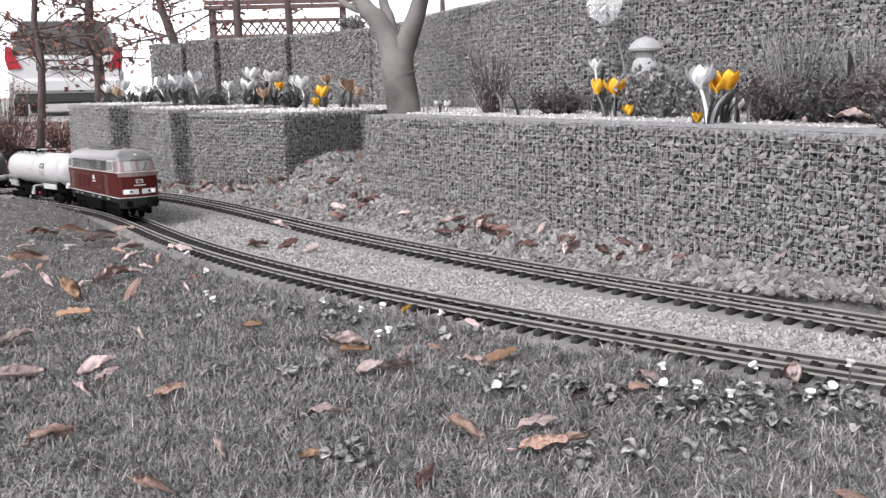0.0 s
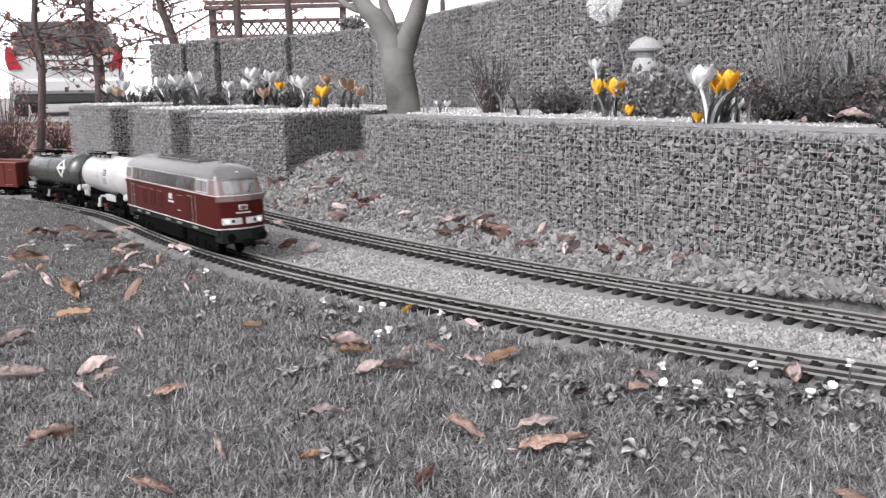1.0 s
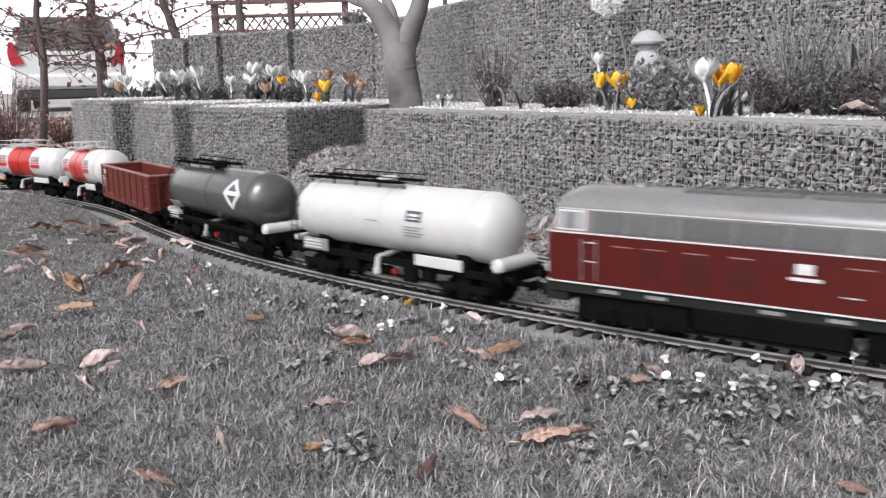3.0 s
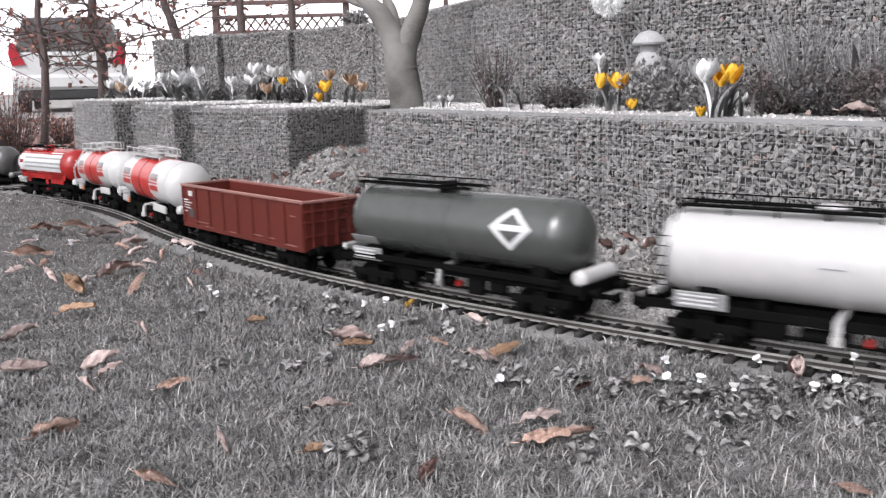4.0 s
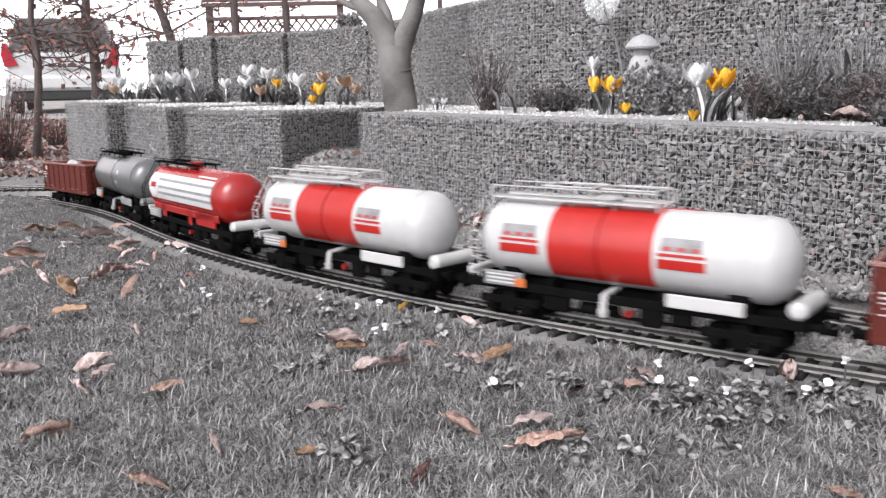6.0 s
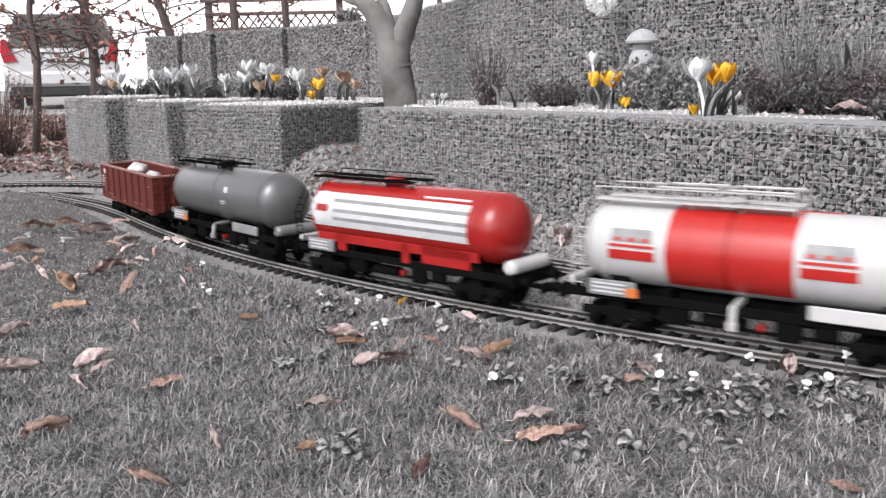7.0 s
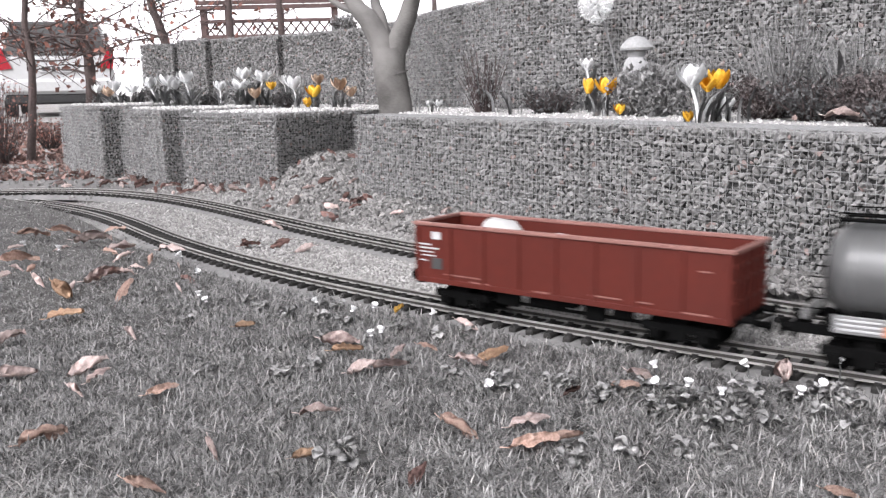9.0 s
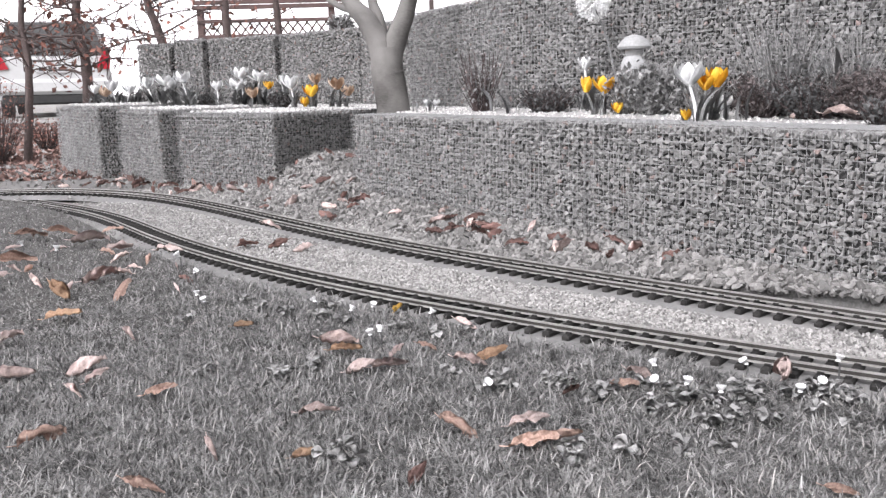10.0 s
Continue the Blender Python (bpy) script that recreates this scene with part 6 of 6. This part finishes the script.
for i, (p, r, n) in enumerate((((0.199, 0.836, 0.010), 0.05, 60), ((0.265, 0.799, 0.010), 0.055, 70), ((0.219, 0.787, 0.010), 0.05, 55), ((0.084, 0.907, 0.010), 0.05, 45), ((0.051, 0.863, 0.010), 0.03, 22), ((0.302, 0.828, 0.010), 0.05, 45), ((0.355, 0.824, 0.010), 0.04, 35), ((-0.153, 1.199, 0.010), 0.06, 45), ((-0.084, 1.090, 0.010), 0.05, 35), ((-0.174, 0.946, 0.010), 0.04, 18), ((0.190, 0.697, 0.010), 0.04, 22), ((0.101, 0.690, 0.010), 0.03, 14), ((-0.061, 0.683, 0.010), 0.04, 18), ((-0.350, 1.235, 0.010), 0.07, 26), ((-0.232, 0.931, 0.010), 0.05, 18), ((0.360, 0.763, 0.010), 0.04, 24))):
    daisy_rosettes(p[0], p[1], r, n, 100 + i)


def daisy_petal():
    bm = nb()
    q = [(0.06, -0.10, 0.0), (0.06, 0.10, 0.0), (0.75, 0.24, 0.12), (1.0, 0.0, 0.2), (0.75, -0.24, 0.12)]
    bm.faces.new([bm.verts.new(p) for p in q])
    bmesh.ops.solidify(bm, geom=bm.faces[:], thickness=0.03)
    me = bpy.data.meshes.new("petal")
    bm.to_mesh(me)
    bm.free()
    me.materials.append(M_PETAL_W)
    return me


DAISY_PETAL = daisy_petal()


def daisy(x, y, h, r, tip, turn):
    t = tagged(new("daisy"), "small white half-open lawn daisy", "flower", "lawn daisies")
    t.matrix_basis = pose(x, y, 0.004)
    bm = nb()
    limb(bm, [(0.001, 0, -0.012), (0.002, 0, h * 0.5), (0, 0, h)], 0.0011, 0.0009, 5)
    part("stem", bm, M_SPRIG, t)
    bm = nb()
    lathe_x(bm, [(0.0, 0.0), (0.0, 0.0028), (0.0015, 0.002), (0.0022, 0.0)], 0, 10)
    ob = part("disc", bm, M_PETAL_W, t)
    ob.matrix_basis = pose(0, 0, h, 0, -90, 0)
    for k in range(11):
        piece("petal", DAISY_PETAL, t, pose(0, 0, h) @ pose(0, 0, 0, 0, tip, turn) @ pose(0, 0, 0, 0, -44, 360 * k / 11) @ Matrix.Scale(r, 4))


for i, (x, y, z) in enumerate([(0.316, 0.902, 0.010), (0.261, 0.810, 0.010), (0.233, 0.827, 0.010), (0.210, 0.852, 0.010), (0.218, 0.896, 0.010), (0.406, 0.887, 0.010), (0.338, 0.814, 0.010), (-0.181, 1.218, 0.010), (-0.124, 1.150, 0.010), (-0.098, 1.191, 0.010), (-0.090, 1.040, 0.010), (-0.079, 1.044, 0.010), (-0.414, 1.456, 0.010), (-0.340, 1.234, 0.010), (-0.358, 1.263, 0.010), (-0.019, 1.149, 0.010), (0.363, 0.827, 0.010), (-0.829, 1.737, 0.010), (-0.750, 1.708, 0.010), (0.039, 0.847, 0.010), (-0.473, 1.576, 0.010)]):
    daisy(x, y, 0.008 + 0.006 * (i % 3) / 2, 0.0088 if y < 1.5 else 0.012, (-35, 20, -10, 40)[i % 4], 73 * i)


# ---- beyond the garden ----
# added sheet far behind everything; its emission stands in for the white sky
M_BACKDROP_GLOW = mat("glowing_backdrop_white", grey(0.8), grey(0.78), 0.02, 1.0, 0.0, emit=((1.0, 0.975, 0.985), 0.62))
tagged(sheet("backdrop", lambda u, v: (140 * math.sin(u), 140 * math.cos(u), v), radians(-50), radians(40), -2.0, 60.0, 24, 2, M_BACKDROP_GLOW), "added glowing sheet standing in for the bright overcast distance", "sky", kind="structure")


def estate_car():
    t = empty("estate_car", "white estate car parked with its tail to the garden", "car")
    t.matrix_basis = pose(-6.12, 14.5, -0.036, 0, 0, 20)
    w, h, ln = 0.87, 1.57, 4.5

    def sec(y, hw, z0, z1, cr=0.12):
        q = [(-hw + 0.03, z0), (hw - 0.03, z0), (hw, z0 + 0.1), (hw, (z0 + z1) / 2), (hw - cr * 0.35, z1 - cr * 0.4), (hw - cr, z1), (-hw + cr, z1), (-hw + cr * 0.35, z1 - cr * 0.4), (-hw, (z0 + z1) / 2), (-hw, z0 + 0.1)]
        return [Vector((a, y, b)) for a, b in q]
    bm = nb()
    loft(bm, [sec(0.02, 0.80, 0.30, 0.92), sec(0.10, w, 0.28, 0.96), sec(1.2, w, 0.24, 0.95), sec(3.2, w, 0.24, 0.92), sec(4.3, 0.82, 0.26, 0.76), sec(4.5, 0.70, 0.34, 0.62)])
    part("body", bm, M_CARWHITE, t, smooth=True)
    bm = nb()
    loft(bm, [sec(0.10, 0.83, 0.90, 0.99, 0.03), sec(0.36, 0.76, 0.90, 1.50, 0.14), sec(1.0, 0.75, 0.90, h, 0.18), sec(2.4, 0.73, 0.90, h - 0.03, 0.18), sec(3.25, 0.74, 0.88, 0.98, 0.05)])
    part("cabin", bm, M_CARWHITE, t, smooth=True)
    bm = nb()
    loft(bm, [[Vector(p) for p in ((-0.76, 0.065, 1.03), (0.76, 0.065, 1.03), (0.64, 0.285, 1.50), (-0.64, 0.285, 1.50))], [Vector(p) for p in ((-0.76, 0.20, 1.03), (0.76, 0.20, 1.03), (0.64, 0.43, 1.50), (-0.64, 0.43, 1.50))]])
    part("rear_window", bm, M_CARGLASS, t, "dark tinted rear window")
    for s in (-1, 1):
        bm = nb()
        loft(bm, [[Vector((s * 0.80, y, z)) for y, z in ((0.3, 0.97), (3.0, 0.97), (2.4, 1.3), (0.6, 1.34))], [Vector((s * (0.70 if z > 1 else 0.81), y, z)) for y, z in ((0.3, 0.97), (3.0, 0.97), (2.4, 1.3), (0.6, 1.34))]])
        part("side_window", bm, M_CARGLASS, t)
        bm = nb()
        lens = ((0.64, 0.76), (0.84, 0.74), (0.875, 0.92), (0.845, 1.10), (0.78, 1.09), (0.73, 0.95))
        loft(bm, [[Vector((s * a, y, z)) for a, z in lens] for y in (-0.01, 0.26)])
        part("tail_light", bm, M_CARRED, t, "red tail light")
        bm = nb()
        tube(bm, (s * 0.66, 0.5, 1.565), (s * 0.66, 2.2, 1.565), 0.016, seg=8)
        part("roof_rail", bm, M_RUBBER, t)
        for y in (0.85, 3.5):
            wheel = part("wheel", tube(nb(), (s * 0.70, y, 0.31), (s * 0.86, y, 0.31), 0.31, seg=24), M_RUBBER, t)
            part("rim", tube(nb(), (s * 0.80, y, 0.31), (s * 0.868, y, 0.31), 0.2, 0.19, seg=18), M_STEEL, wheel)
    bm = nb()
    box(bm, -0.84, 0.84, -0.06, 0.2, 0.36, 0.60, 0.05)
    part("bumper", bm, M_CARWHITE, t)
    bm = nb()
    box(bm, -0.78, 0.78, -0.03, 0.3, 0.20, 0.36, 0.03)
    part("valance", bm, M_RUBBER, t)
    bm = nb()
    box(bm, -0.26, 0.26, -0.012, 0.03, 0.70, 0.81, 0.005)
    part("number_plate", bm, M_WHITE_TRIM, t)
    for k in range(6):
        bm = nb()
        box(bm, -0.21 + k * 0.072, -0.165 + k * 0.072, -0.016, 0.0, 0.725, 0.785)
        part("plate_bar", bm, M_DARKBAR, t)
    bm = nb()
    tube(bm, (-0.25, 0.165, 1.0), (0.12, 0.145, 1.02), 0.012, seg=6)
    part("wiper", bm, M_RUBBER, t)


estate_car()


def pergola():
    t = empty("pergola", "red-brown timber pergola with a boarded roof and lattice", "pergola")
    y = 15.0
    for px in (-3.85, -3.45, -2.6, -1.72):
        bm = nb()
        box(bm, px - 0.05, px + 0.05, y - 0.06, y + 0.06, -0.04, 1.62, 0.01)
        part("post", bm, M_TIMBER, t)
    for z, g in ((1.42, 0.03), (1.17, 0.04)):
        bm = nb()
        box(bm, -3.9, -1.66, y - 0.09, y - 0.061, z - g, z + g, 0.008)
        part("beam", bm, M_TIMBER, t)
    for k in range(14):
        x = -3.85 + k * 0.155
        bm = nb()
        tube(bm, (x, y - 0.03, 1.16), (x + 0.2, y - 0.03, 1.41), 0.014, seg=4)
        tube(bm, (x + 0.2, y - 0.01, 1.16), (x, y - 0.01, 1.41), 0.014, seg=4)
        part("lattice_slat", bm, M_TIMBER, t)
    for k in range(9):
        bm = nb()
        box(bm, -3.95, -1.5, y - 0.12 + 0.05 * k, y - 0.09 + 0.05 * k, 1.60 + 0.085 * k, 1.672 + 0.085 * k, 0.006)
        part("roof_board", bm, M_TIMBER, t)


pergola()


# ---- what moves ----
SPEED = [(0.0, 0.0), (10.0, 6.45)]


def travelled(t):
    return float(np.interp(t, [a for a, _ in SPEED], [b for _, b in SPEED]))


def car_pose(s, pivot):
    xa, ya, ha = NEAR.at(s - pivot)
    xb, yb, hb = NEAR.at(s + pivot)
    h = math.atan2(yb - ya, xb - xa)
    za, zb = NEAR.dip(s - pivot), NEAR.dip(s + pivot)
    tip = -math.degrees(math.atan2(zb - za, 2 * pivot))
    return pose((xa + xb) / 2, (ya + yb) / 2, RAIL_TOP + (za + zb) / 2, 0, tip, math.degrees(h)), h, ha, hb


def motions():
    times = [k * 0.25 for k in range(41)]
    for thing, offset, pivot in TRAIN:
        rows, front, rear = [], [], []
        for t in times:
            m, h, ha, hb = car_pose(offset + travelled(t), pivot)
            rows.append((t, m))
            rear.append((t, pose(-pivot, 0, 0, 0, 0, math.degrees(ha - h))))
            front.append((t, pose(pivot, 0, 0, 0, 0, math.degrees(hb - h))))
        walk(thing, rows)
        for child in thing.children:
            if child.name.startswith("bogie"):
                walk(child, front if child.location.x > 0 else rear)


motions()
